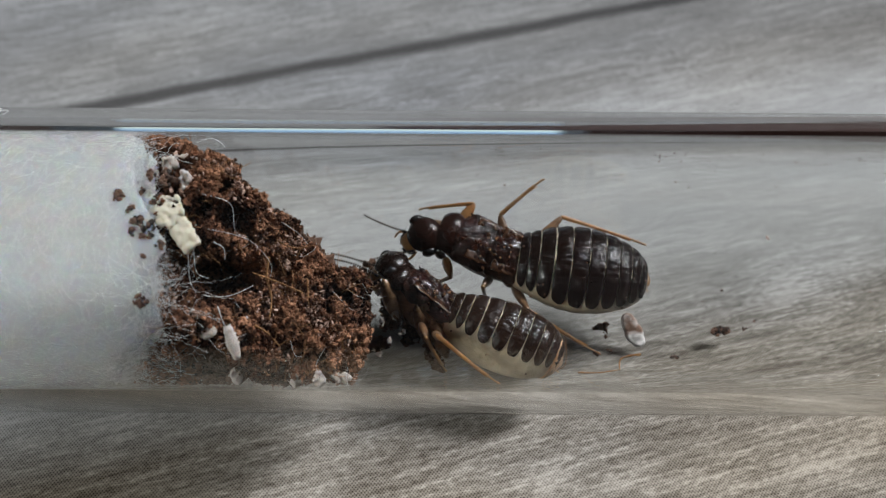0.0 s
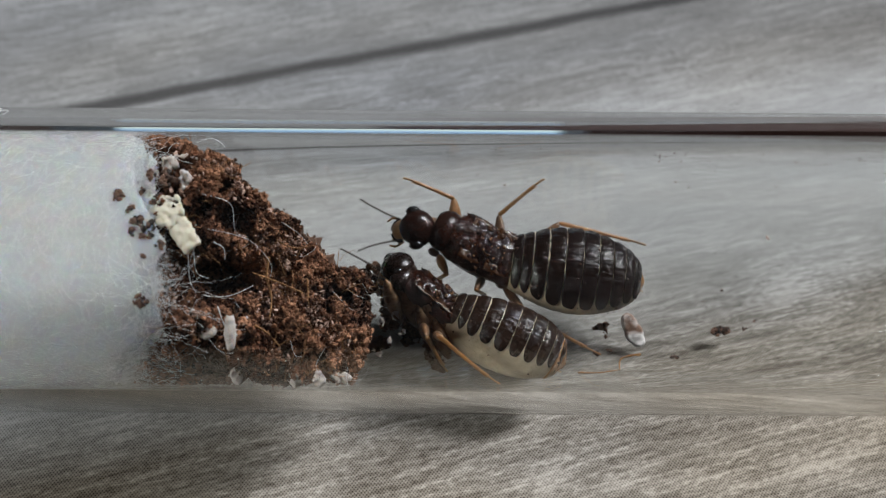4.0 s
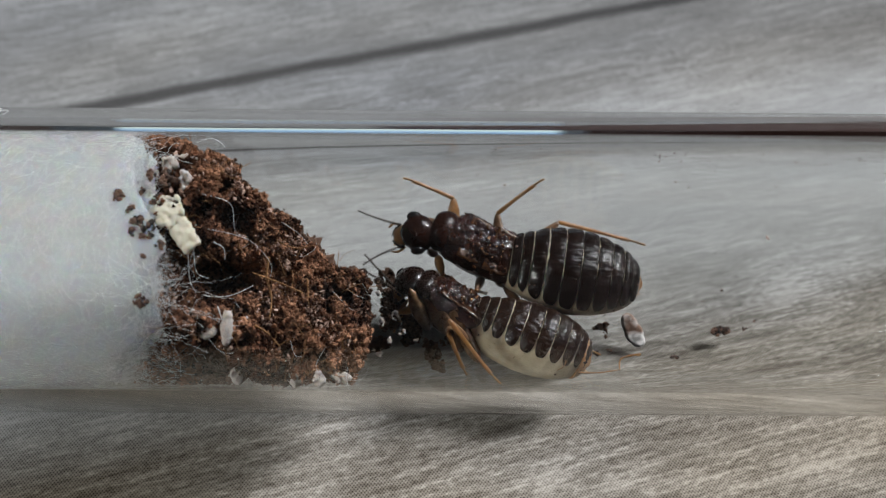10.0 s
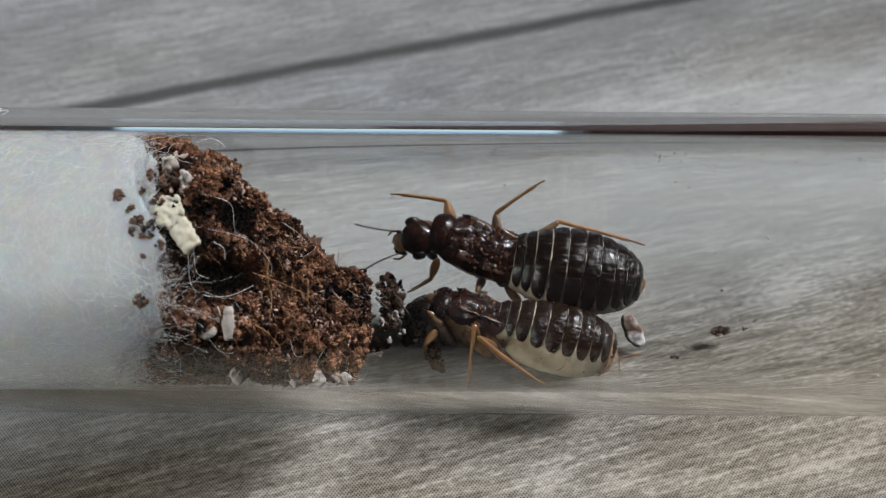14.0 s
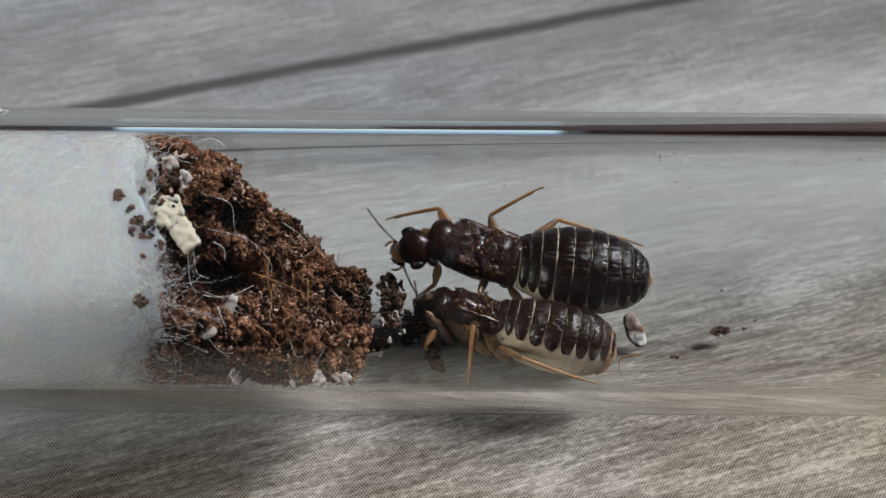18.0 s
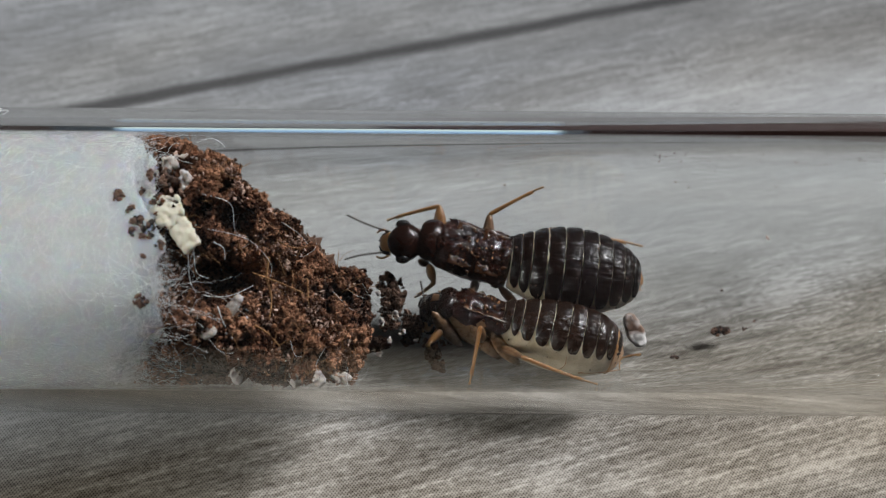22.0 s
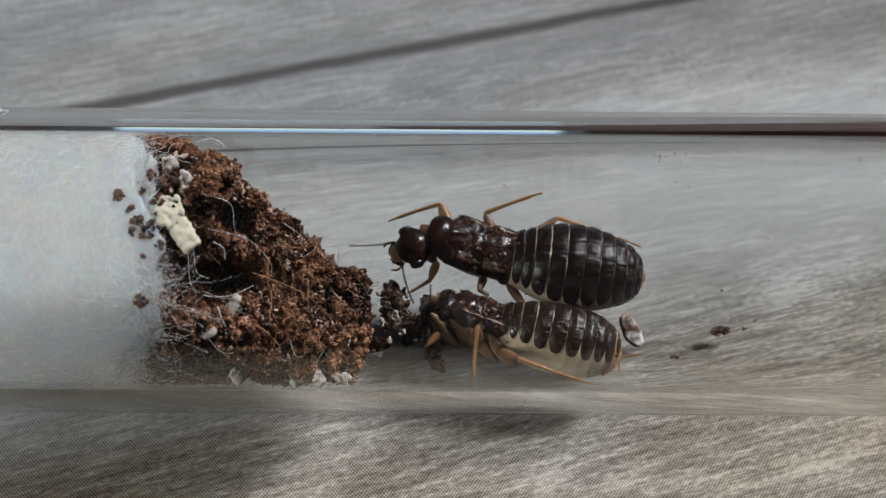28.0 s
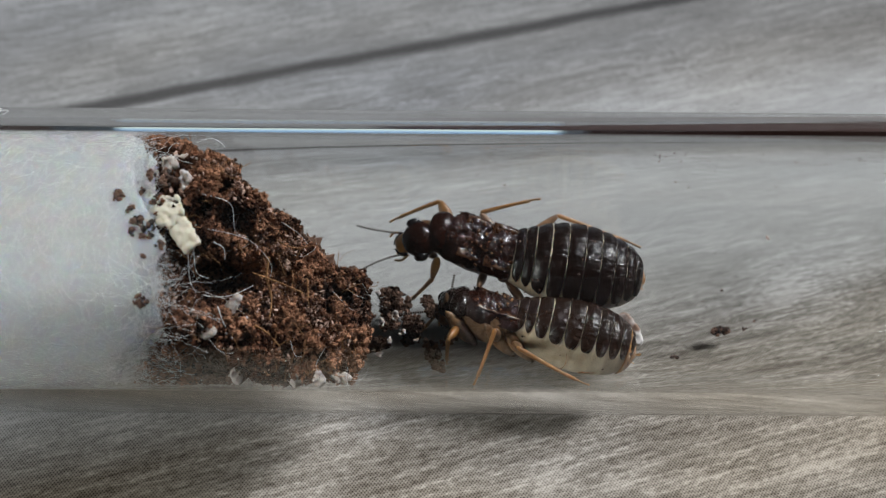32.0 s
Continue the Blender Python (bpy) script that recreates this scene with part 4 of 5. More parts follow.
def make_head(thing, k, shell):
    """Round head, its origin between the eyes, facing +x. k: size."""
    rings = []
    for i in range(25):
        u = i / 24
        x = -1.02 + 2.0 * u
        g = math.sin(math.pi * min(max(u * 0.94 + 0.03, 0.0), 1.0)) ** 0.52
        w = 1.12 * g * (1.0 - 0.12 * max(0, u - 0.5) * 2)
        rings.append((x * k, 0, 0.05 * k, w * k, 0.80 * g * k, 0.72 * g * k))
    head = part("head", roughen(loft(rings, 32), 0.015, 2.5), shell, thing, "rounded dark glossy head")
    for side in (1, -1):
        bm = bmesh.new()
        ball(bm, (0.12 * k, side * 1.02 * k, 0.18 * k), (0.42 * k, 0.27 * k, 0.40 * k))
        part("eye", bm, EYE, head, "glossy black bulging eye")
    bm = loft([(0.72 * k, 0, -0.08 * k, 0.62 * k, 0.5 * k, 0.35 * k), (1.02 * k, 0, -0.14 * k, 0.56 * k, 0.36 * k, 0.3 * k), (1.28 * k, 0, -0.24 * k, 0.44 * k, 0.24 * k, 0.22 * k), (1.40 * k, 0, -0.3 * k, 0.2 * k, 0.1 * k, 0.12 * k)], 20)
    part("labrum", bm, AMBER, head, "amber-brown upper lip")
    for side in (1, -1):
        tube("mandible", [(0.85 * k, side * 0.55 * k, -0.4 * k), (1.2 * k, side * 0.5 * k, -0.45 * k), (1.45 * k, side * 0.12 * k, -0.46 * k)], 0.17 * k, CHITIN, head, "dark curved jaw", 0.35, 8)
        tube("palp", [(0.8 * k, side * 0.6 * k, -0.45 * k), (1.25 * k, side * 0.85 * k, -0.5 * k), (1.6 * k, side * 0.72 * k, -0.75 * k)], 0.085 * k, AMBER, head, "amber feeler beside the jaws", 0.7, 8)
        tube("palp", [(0.75 * k, side * 0.3 * k, -0.6 * k), (1.1 * k, side * 0.4 * k, -0.85 * k), (1.45 * k, side * 0.3 * k, -1.0 * k)], 0.075 * k, AMBER, head, "amber feeler beside the jaws", 0.7, 8)
    feelers = []
    for side in (1, -1):
        bm = bmesh.new()
        n = 20
        for i in range(n):
            u = i / (n - 1)
            ball(bm, (0.05 + 2.45 * u, 0.34 * side * (u * u - 0.5 * u), 0.10 * math.sin(u * 3)), (0.052 if i else 0.12, 0.088 - 0.014 * u, 0.088 - 0.014 * u), 2)
        feelers.append(part("antenna", bm, BEADS, head, "thin beaded grey-brown antenna"))
    return head, feelers


def make_thorax(thing, length, wide, k, deep, flank, shell):
    """Trunk with three back plates, wing stumps and leg sockets, from the waist at the origin to +length."""
    rings = []
    for i in range(25):
        u = i / 24
        g = smooth_profile([(0, 0.86), (0.25, 0.96), (0.5, 1.0), (0.8, 0.84), (1.0, 0.50)], u)
        rings.append((-0.6 + (length + 0.4) * u, 0, -0.15, wide * 0.95 * g, 0.95 * k * g, deep * k * g))
    part("trunk", roughen(loft(rings, 32), 0.06, 1.4), flank, thing, "amber-brown flanks")
    spans = [("metanotum", -0.55, length * 0.38, 0.97), ("mesonotum", length * 0.26, length * 0.80, 0.98)]
    for name, x0, x1, w in spans:
        rings = []
        for i in range(29):
            u = i / 28
            g = math.sin(math.pi * (0.04 + 0.92 * u)) ** 0.16
            t = 1.0 - 0.13 * max(0.0, (x0 + (x1 - x0) * u) / length - 0.45)
            rings.append((x0 + (x1 - x0) * u, 0, 0.1, wide * w * g * t * 1.03, 1.02 * k * g, 0.34 * k))
        part(name, roughen(roughen(roughen(loft(rings, 64), 0.15, 1.7, 3), 0.10, 3.2, 1), 0.045, 8.0, 2), THORAX, thing, "dark wet-looking wrinkled back plate")
    rings = []
    for i in range(21):
        u = i / 20
        g = math.sin(math.pi * (0.05 + 0.88 * u)) ** 0.34
        rings.append((length * 0.70 + (length * 0.32) * u, 0, 0.08, min(wide, 1.36) * 0.96 * g, 0.88 * k * g, 0.55 * k * g))
    part("pronotum", roughen(loft(rings, 40), 0.04, 1.2, 5), shell, thing, "smooth dark collar plate")
    for side in (1, -1):
        for x, y in ((length * 0.50, 0.60), (length * 0.16, 0.62)):
            rings = []
            for i in range(9):
                u = i / 8
                rings.append((x + 0.55 - 1.35 * u, side * wide * (y + 0.1 * u), 0.86 * k - 0.12 * u, 0.34 * (1 - u) ** 0.6 * k + 0.03, 0.06, 0.1))
            part("wing_stump", roughen(loft(rings, 16), 0.09, 3.0, side + x), WING_STUB, thing, "short glossy brown wing stump")
    # wet flakes and wrinkles over the back
    rng = np.random.default_rng(int(length * 10))
    pile = Pile(int(length * 10))
    for _ in range(230):
        x, a = rng.uniform(-0.3, length * 0.75), rng.uniform(0.25, 2.9)
        pile.lump((x, wide * 0.95 * math.cos(a), 0.10 + 0.98 * k * math.sin(a)), rng.uniform(0.03, 0.11), 2, 0.3, 0.7)
    tagged(pile.done("flakes", THORAX, thing, "small glossy flakes", True), kind="stuff")
    pile = Pile(int(length * 12))
    for _ in range(46):
        x, a = length * 0.62 * rng.random() ** 1.5 - 0.2, rng.uniform(0.3, 2.9)
        pile.lump((x, wide * 0.98 * math.cos(a), 0.10 + 1.0 * k * math.sin(a)), rng.uniform(0.05, 0.13), 2, 0.3, 0.75)
    tagged(pile.done("wing_flakes", WING_STUB, thing, "amber flakes of broken wing bases", True), kind="stuff")
    pile = Pile(int(length * 11))
    for _ in range(26):
        x, a = rng.uniform(-0.3, length * 0.7), rng.uniform(0.4, 2.9)
        pile.lump((x, wide * 1.0 * math.cos(a), 0.14 + 1.04 * k * math.sin(a)), rng.uniform(0.02, 0.06), 1, 0.3, 0.5)
    tagged(pile.done("dirt", ROOT, thing, "specks of soil clinging to the back"), kind="stuff")


LEGS = (("front", 0.80, 1.45, 3.2), ("mid", 0.20, 1.75, 3.5))


def make_legs(thing, length, wide, k, socket, hind):
    """Six legs: socket fixed to the trunk, thigh and shin moved. Returns (hip, thigh length, shin length, thigh, shin) by name."""
    out = {}
    for side, tag in ((1, "left"), (-1, "right")):
        for name, u, thigh, shin in LEGS + (("hind", -0.10, *hind),):
            thigh, shin = thigh * k, shin * k
            hip = Vector((length * u, side * wide * 0.74, -0.95 * k))
            bm = loft([(0, 0, 0, 0.02, 0.02, 0.02)] + [(0.1 + 1.0 * q, 0, 0, 0.30 * math.sin(math.pi * (0.15 + 0.75 * q)) * k, 0.4 * math.sin(math.pi * (0.15 + 0.75 * q)) * k, 0.4 * math.sin(math.pi * (0.15 + 0.75 * q)) * k) for q in (0, .2, .4, .6, .8, 1)], 14)
            bmesh.ops.scale(bm, vec=socket, verts=bm.verts)
            ob = part("leg_socket", bm, TAN if socket[0] > 1.5 else FLANK, thing, "flat amber-brown leg base")
            ob.matrix_basis = Matrix.Translation((hip + (Vector((0.75, 0.22 * side, 0.75)) if socket[0] > 1.5 else Vector((0.45, 0.0, 0.35))) * k) * MM) @ Matrix.Rotation(radians(140 if socket[0] > 1.5 else 116), 4, "Y") @ Matrix.Rotation(radians(-10 * side), 4, "Z") @ Matrix.Translation((-0.3 * MM, 0, 0))
            rings = [(thigh * q, 0, 0, r * k * 0.72, r * k, r * k) for q, r in ((0, .12), (.06, .24), (.25, .34), (.5, .34), (.75, .25), (.93, .17), (1.0, .10))]
            femur = part("thigh", loft(rings, 14), FLANK if name != "front" else AMBER, thing, "amber thigh")
            foot = shin * 0.80
            rings = [(foot * q, 0, 0.03 * math.sin(3 * q), r * k, r * k, r * k) for q, r in ((-0.02, .05), (0.02, .13), (.1, .135), (.4, .115), (.8, .10), (.97, .12), (1.0, .07))]
            tibia = part("shin", loft(rings, 12), AMBER, thing, "slender amber shin")
            bm = bmesh.new()
            n = 4
            for i in range(n):
                q = i / (n - 1)
                ball(bm, (foot + (shin - foot) * (0.12 + 0.72 * q), 0, 0.03 - 0.05 * q), ((shin - foot) * 0.22, 0.062 * k, 0.062 * k), 2)
            for w in (1, -1):
                ball(bm, (shin * 0.985, 0.055 * w, -0.06), (0.10 * k, 0.022, 0.03), 1)
            part("foot", bm, AMBER, tibia, "thin jointed foot with claws")
            pile = Pile(7)
            for w in (1, -1):
                pile.lump((foot * 0.99 + 0.06, 0.09 * w, -0.08), 0.05, 1, 0.1, 0.1)
            pile.done("spur", AMBER, tibia)
            out[tag + "_" + name] = (hip, thigh, shin, femur, tibia)
    return out


def make_termite(label, length, wide, k, belly, low_edge, plate, tip, socket, hind, shell):
    thing = new("termite")
    tagged(thing, label, "termite", "termites in the tube")
    make_thorax(thing, length, wide, k, 1.75 if socket[0] > 1.5 else 1.40, TAN if socket[0] > 1.5 else FLANK, shell)
    abdomen = make_abdomen(thing, *belly, low_edge, plate, tip)
    head, feelers = make_head(thing, k, shell)
    legs = make_legs(thing, length, wide, k, socket, hind)
    neck = part("neck", loft([(length * 0.9, 0, 0, 0.55 * k, 0.5 * k, 0.5 * k), (length * 1.02, 0, 0, 0.5 * k, 0.42 * k, 0.42 * k), (length * 1.12, 0, 0, 0.40 * k, 0.36 * k, 0.36 * k)], 18), FLANK, thing, "amber neck")
    return {"thing": thing, "abdomen": abdomen, "head": head, "feelers": feelers, "legs": legs}


make_ground()
make_tube()
make_cotton()
make_soil()
make_growths()
make_roots()
make_debris()
make_loose_fibres()
make_room()
UPPER = make_termite("dark glossy wingless termite resting on the far glass wall", 4.7, 1.62, 1.0, (7.5, 2.58, 1.9, SLIM_GIRTH), 10, TERGITE, 0.90, (1.0, 0.8, 0.8), (2.85, 5.4), HEAD)
LOWER = make_termite("dark pale-bellied termite digging at the soil heap", 3.7, 1.40, 0.95, (6.9, 1.95, 2.05, GIRTH), 7, BROWN_TERGITE, 1.015, (2.6, 1.35, 1.25), (3.0, 4.9), CHITIN)


def make_larva():
    body = [(0, 0, 0, 0.27)] + [(-0.3 - 0.14 * q, 0.02 * math.sin(q), 0, 0.31 - 0.012 * abs(q - 2) ** 1.5) for q in range(7)]
    for k in range(3):
        for side in (1, -1):
            for q in range(5):
                body.append((-0.2 - 0.22 * k, side * (0.25 + 0.11 * q), -0.1 - 0.04 * q, 0.055))
    for side in (1, -1):
        body += [(0.22 + 0.08 * q, side * (0.12 + 0.06 * q), 0.02, 0.045) for q in range(5)]
    return tagged(grains("larva", FUNGUS, body), "tiny white termite larva on the soil", "larva")


LARVA = make_larva()
CLOD = cluster("damp_clod", DARK_SOIL_AND_SHADE, "dark damp clod pushed by the digging termite", "soil clod", -4.01, -0.49, -3, 0.62, 1.05, 80, 81, 0.16, 18)
def make_flake():
    """A flat ragged flake, its long side turned a little."""
    rng, out = np.random.default_rng(82), []
    for _ in range(220):
        a, q = rng.uniform(0, 6.283), math.sqrt(rng.random())
        u, v = 0.40 * q * math.cos(a), 1.05 * q * math.sin(a)
        out.append((0.914 * u - 0.407 * v, 0.407 * u + 0.914 * v, rng.normal() * 0.04, rng.uniform(0.13, 0.20)))
    ob = grains("pale_flake", FLAKED, out)
    return tagged(ob, "white and brown fungus flake lying on the glass", "flake")


FLAKE = make_flake()


# ---- what moves ----
def aim(d, up):
    """Turn that brings +x onto d, with +z near up."""
    x = Vector(d).normalized()
    y = Vector(up).cross(x).normalized()
    return Matrix((x, y, x.cross(y))).transposed().to_4x4()


def between(stations, t):
    """Linear station at t in rows (t, x, y, z)."""
    rows = list(stations)
    if t <= rows[0][0]:
        return Vector(rows[0][1:])
    for p, q in zip(rows, rows[1:]):
        if t <= q[0]:
            return Vector(p[1:]).lerp(Vector(q[1:]), (t - p[0]) / (q[0] - p[0]))
    return Vector(rows[-1][1:])


def step(insect, name, root, stations, pole):
    """Keys one leg so that its foot keeps to its stations on the glass while the trunk moves."""
    hip, thigh, shin, femur, tibia = insect["legs"][name]
    a, b = [], []
    for t, m in root:
        foot = (m.inverted() @ spot(*between(stations, t))) / MM
        d = foot - hip
        reach = min(max(d.length, abs(shin - thigh) * 1.05), (thigh + shin) * 0.995)
        d.normalize()
        along = (thigh ** 2 - shin ** 2 + reach ** 2) / (2 * reach)
        out = math.sqrt(max(thigh ** 2 - along ** 2, 0))
        side = Vector(pole) - d * Vector(pole).dot(d)
        side.normalize()
        knee = hip + d * along + side * out
        a.append((t, Matrix.Translation(hip * MM) @ aim(knee - hip, side)))
        b.append((t, Matrix.Translation(knee * MM) @ aim(hip + d * reach - knee, side)))
    walk(femur, a)
    walk(tibia, b)


def pose_at(rows, t):
    for (t0, m0), (t1, m1) in zip(rows, rows[1:]):
        if t <= t1:
            return m0.lerp(m1, (t - t0) / (t1 - t0))
    return rows[-1][1]


def hold(insect, piece, root, rows):
    """Keys a part of the insect by its world poses."""
    out = []
    for t, m in rows:
        out.append((t, pose_at(root, t).inverted() @ m))
    walk(insect[piece], out)


def feel(insect, index, rows, base, tips):
    """Keys one antenna: tips are rows (t, x, y, z) in the slope frame."""
    out = []
    for t, m in rows:
        tip = (m.inverted() @ spot(*between(tips, t))) / MM
        d = (tip - Vector(base)).normalized()
        out.append((t, Matrix.Translation(Vector(base) * MM) @ aim(d, (0, 0, 1))))
    walk(insect["feelers"][index], out)


def motions():
    upper = [
        (0, lay(4.2, 0.1, -4.1, 157.17, 20)), (0.5, lay(4.17, 0.04, -4.1, 154.66, 20)), (1, lay(4.07, 0, -4.1, 153.37, 20)),
        (1.5, lay(4.07, 0, -4.1, 155.3, 20)), (2, lay(4.01, 0, -4.1, 154.44, 20)), (2.5, lay(3.91, 0.04, -4.1, 154.44, 20)),
        (3, lay(3.81, 0.03, -4.1, 154.01, 20)), (3.5, lay(3.82, 0, -4.1, 153.8, 20)), (5.5, lay(3.75, 0, -4.1, 154.01, 20)),
        (6, lay(3.75, 0, -4.1, 154.01, 20)), (6.5, lay(3.81, 0.03, -4.1, 154.61, 20)), (7, lay(3.81, 0.03, -4.1, 155.19, 20)),
        (8, lay(3.75, 0.03, -4.1, 155.81, 20)), (9, lay(3.75, 0.03, -4.1, 154.81, 20)), (10, lay(3.75, 0.1, -4.1, 155.63, 20)),
        (11, lay(3.81, 0.1, -4.1, 155.44, 20)), (12, lay(3.81, 0.13, -4.1, 155.85, 20)), (13, lay(3.81, 0.13, -4.1, 157.11, 20)),
        (14, lay(3.75, 0.13, -4.1, 158.31, 20)), (14.5, lay(3.81, 0.13, -4.1, 158.65, 20)), (16.5, lay(3.81, 0.1, -4.1, 162.35, 20)),
        (17, lay(3.85, 0.1, -4.1, 162.64, 20)), (18, lay(3.81, 0.1, -4.1, 163.23, 20)), (19, lay(3.75, 0.1, -4.1, 162.08, 20)),
        (20, lay(3.53, 0.03, -4.1, 161.06, 20)), (21, lay(3.43, 0.1, -4.1, 163.5, 20)), (22, lay(3.27, 0.09, -4.1, 163.23, 20)),
        (23, lay(3.24, 0.03, -4.1, 159.81, 20)), (24, lay(3.24, 0.09, -4.1, 160.12, 20)), (25, lay(3.24, 0.19, -4.1, 160.65, 20)),
        (25.5, lay(3.27, 0.19, -4.1, 160.81, 20)), (27.5, lay(3.65, 0.22, -4.1, 161.93, 20)), (28, lay(3.72, 0.29, -4.1, 162.78, 20)),
        (29, lay(3.91, 0.42, -4.1, 163.8, 20)), (30, lay(3.84, 0.42, -4.1, 163.8, 20)), (31, lay(3.75, 0.39, -4.1, 163.1, 20)),
        (32, lay(3.75, 0.42, -4.1, 161.36, 20)),
    ]
    walk(UPPER["thing"], upper)
    rows = [
        (0, lay(4.2, 0.1, -4.1, 171.23, 27)), (0.5, lay(4.12, 0.04, -4.1, 170.9, 27)), (1, lay(4.07, 0, -4.1, 171.23, 27)),
        (1.5, lay(4.01, 0.01, -4.1, 171.39, 27)), (2, lay(4, 0, -4.1, 171.47, 27)), (2.5, lay(3.96, 0.03, -4.1, 171.79, 27)),
        (3, lay(3.88, 0.03, -4.1, 172.06, 27)), (3.5, lay(3.86, 0, -4.1, 172.03, 27)), (5.5, lay(3.8, -0.01, -4.1, 171.3, 27)),
        (6, lay(3.8, -0.01, -4.1, 171.3, 27)), (6.5, lay(3.82, 0.03, -4.1, 170.98, 27)), (7, lay(3.82, 0.03, -4.1, 170.98, 27)),
        (8, lay(3.73, 0.04, -4.1, 170.94, 27)), (9, lay(3.77, 0.03, -4.1, 170.26, 27)), (10, lay(3.78, 0.09, -4.1, 169.78, 27)),
        (11, lay(3.89, 0.08, -4.1, 169.87, 27)), (12, lay(3.83, 0.13, -4.1, 170.5, 27)), (13, lay(3.83, 0.13, -4.1, 170.5, 27)),
        (14, lay(3.96, 0.09, -4.1, 170.08, 27)), (14.5, lay(4.06, 0.09, -4.1, 169.89, 27)), (16.5, lay(4.23, 0.03, -4.1, 170.64, 27)),
        (17, lay(4.28, 0.03, -4.1, 171.36, 27)), (18, lay(4.29, 0.03, -4.1, 172.11, 27)), (19, lay(4.25, 0.03, -4.1, 172.14, 27)),
        (20, lay(4.09, -0.05, -4.1, 171.98, 27)), (21, lay(4, 0.01, -4.1, 171.31, 27)), (22, lay(3.8, 0.02, -4.1, 172.17, 27)),
        (23, lay(3.8, -0.05, -4.1, 171.76, 27)), (24, lay(3.71, 0.03, -4.1, 172.11, 27)), (25, lay(3.66, 0.13, -4.1, 171.81, 27)),
        (25.5, lay(3.67, 0.13, -4.1, 171.78, 27)), (27.5, lay(3.92, 0.19, -4.1, 171.6, 27)), (28, lay(3.93, 0.26, -4.1, 171.53, 27)),
        (29, lay(4.06, 0.39, -4.1, 170.47, 27)), (30, lay(3.97, 0.4, -4.1, 170.43, 27)), (31, lay(3.96, 0.35, -4.1, 170.09, 27)),
        (32, lay(3.96, 0.38, -4.1, 169.85, 27)),
    ]
    hold(UPPER, "abdomen", upper, rows)
    rows = [
        (0, lay(-0.98, 1.53, -4, 202, 10)), (0.5, lay(-1.11, 1.91, -4, 194, 10)), (1, lay(-1.17, 1.91, -4, 189, 10)),
        (2, lay(-1.24, 1.91, -4, 188, 10)), (3, lay(-1.46, 1.98, -4, 187, 10)), (6, lay(-1.43, 1.91, -4, 184, 10)),
        (7, lay(-1.43, 1.75, -4, 188, 10)), (8, lay(-1.43, 1.56, -4, 189, 10)), (9, lay(-1.4, 1.63, -4, 187, 10)),
        (10, lay(-1.36, 1.66, -4, 187, 10)), (11, lay(-1.33, 1.63, -4, 188, 10)), (12, lay(-1.33, 1.53, -4, 189, 10)),
        (13, lay(-1.27, 1.31, -4, 193, 10)), (14, lay(-1.36, 1.37, -4, 193, 10)), (14.5, lay(-1.39, 1.28, -4, 194, 10)),
        (16.5, lay(-1.45, 0.83, -4, 199, 10)), (17, lay(-1.45, 0.73, -4, 200, 10)), (18, lay(-1.52, 0.8, -4, 196, 10)),
        (19, lay(-1.61, 0.76, -4, 195, 10)), (20, lay(-1.77, 0.95, -4, 192, 10)), (21, lay(-1.93, 1.05, -4, 188, 10)),
        (22, lay(-2.09, 1.14, -4, 180, 10)), (23, lay(-2.25, 1.56, -4, 172, 10)), (24, lay(-2.29, 1.49, -4, 177, 10)),
        (25, lay(-2.19, 1.46, -4, 184, 10)), (25.5, lay(-2.19, 1.4, -4, 186, 10)), (27.5, lay(-1.74, 0.89, -4, 197, 10)),
        (28, lay(-1.61, 0.86, -4, 200, 10)), (29, lay(-1.23, 0.96, -4, 203, 10)), (30, lay(-1.11, 1.25, -4, 201, 10)),
        (31, lay(-1.23, 1.34, -4, 195, 10)), (32, lay(-1.27, 1.28, -4, 193, 10)),
    ]
    hold(UPPER, "head", upper, rows)
    feel(UPPER, 0, rows, (0.92, 0.62, 0.05), ((0, -3.85, 0.27, -4.3), (1, -4.4, 0.81, -4.3), (2, -4.5, 1.26, -4.3), (3, -4.56, 1, -4.3), (6, -4.78, 0.59, -4.3), (7, -3.91, 0.11, -4.3), (8, -4.39, -0.37, -4.3), (9, -4.68, 0.08, -4.3), (10, -4.52, -0.02, -4.3), (11, -3.02, -0.36, -4.3), (12, -2.95, -0.62, -4.3), (13, -2.31, -1.15, -4.3), (14, -4.17, -0.21, -4.3), (17, -1.44, -2.27, -4.3), (18, -1.41, -2.11, -4.3), (19, -2.37, -1, -4.3), (20, -5.32, 0.26, -4.3), (21, -4.81, 0.11, -4.3), (22, -5.19, 0.33, -4.3), (23, -5.9, 0.45, -4.3), (24, -5.57, -0.34, -4.3), (25, -4.51, -0.94, -4.3), (28, -1.89, -1.86, -4.3), (29, -0.9, -1.47, -4.3), (30, -3.59, -0.84, -4.3), (32, -4.55, -0.24, -4.3)))
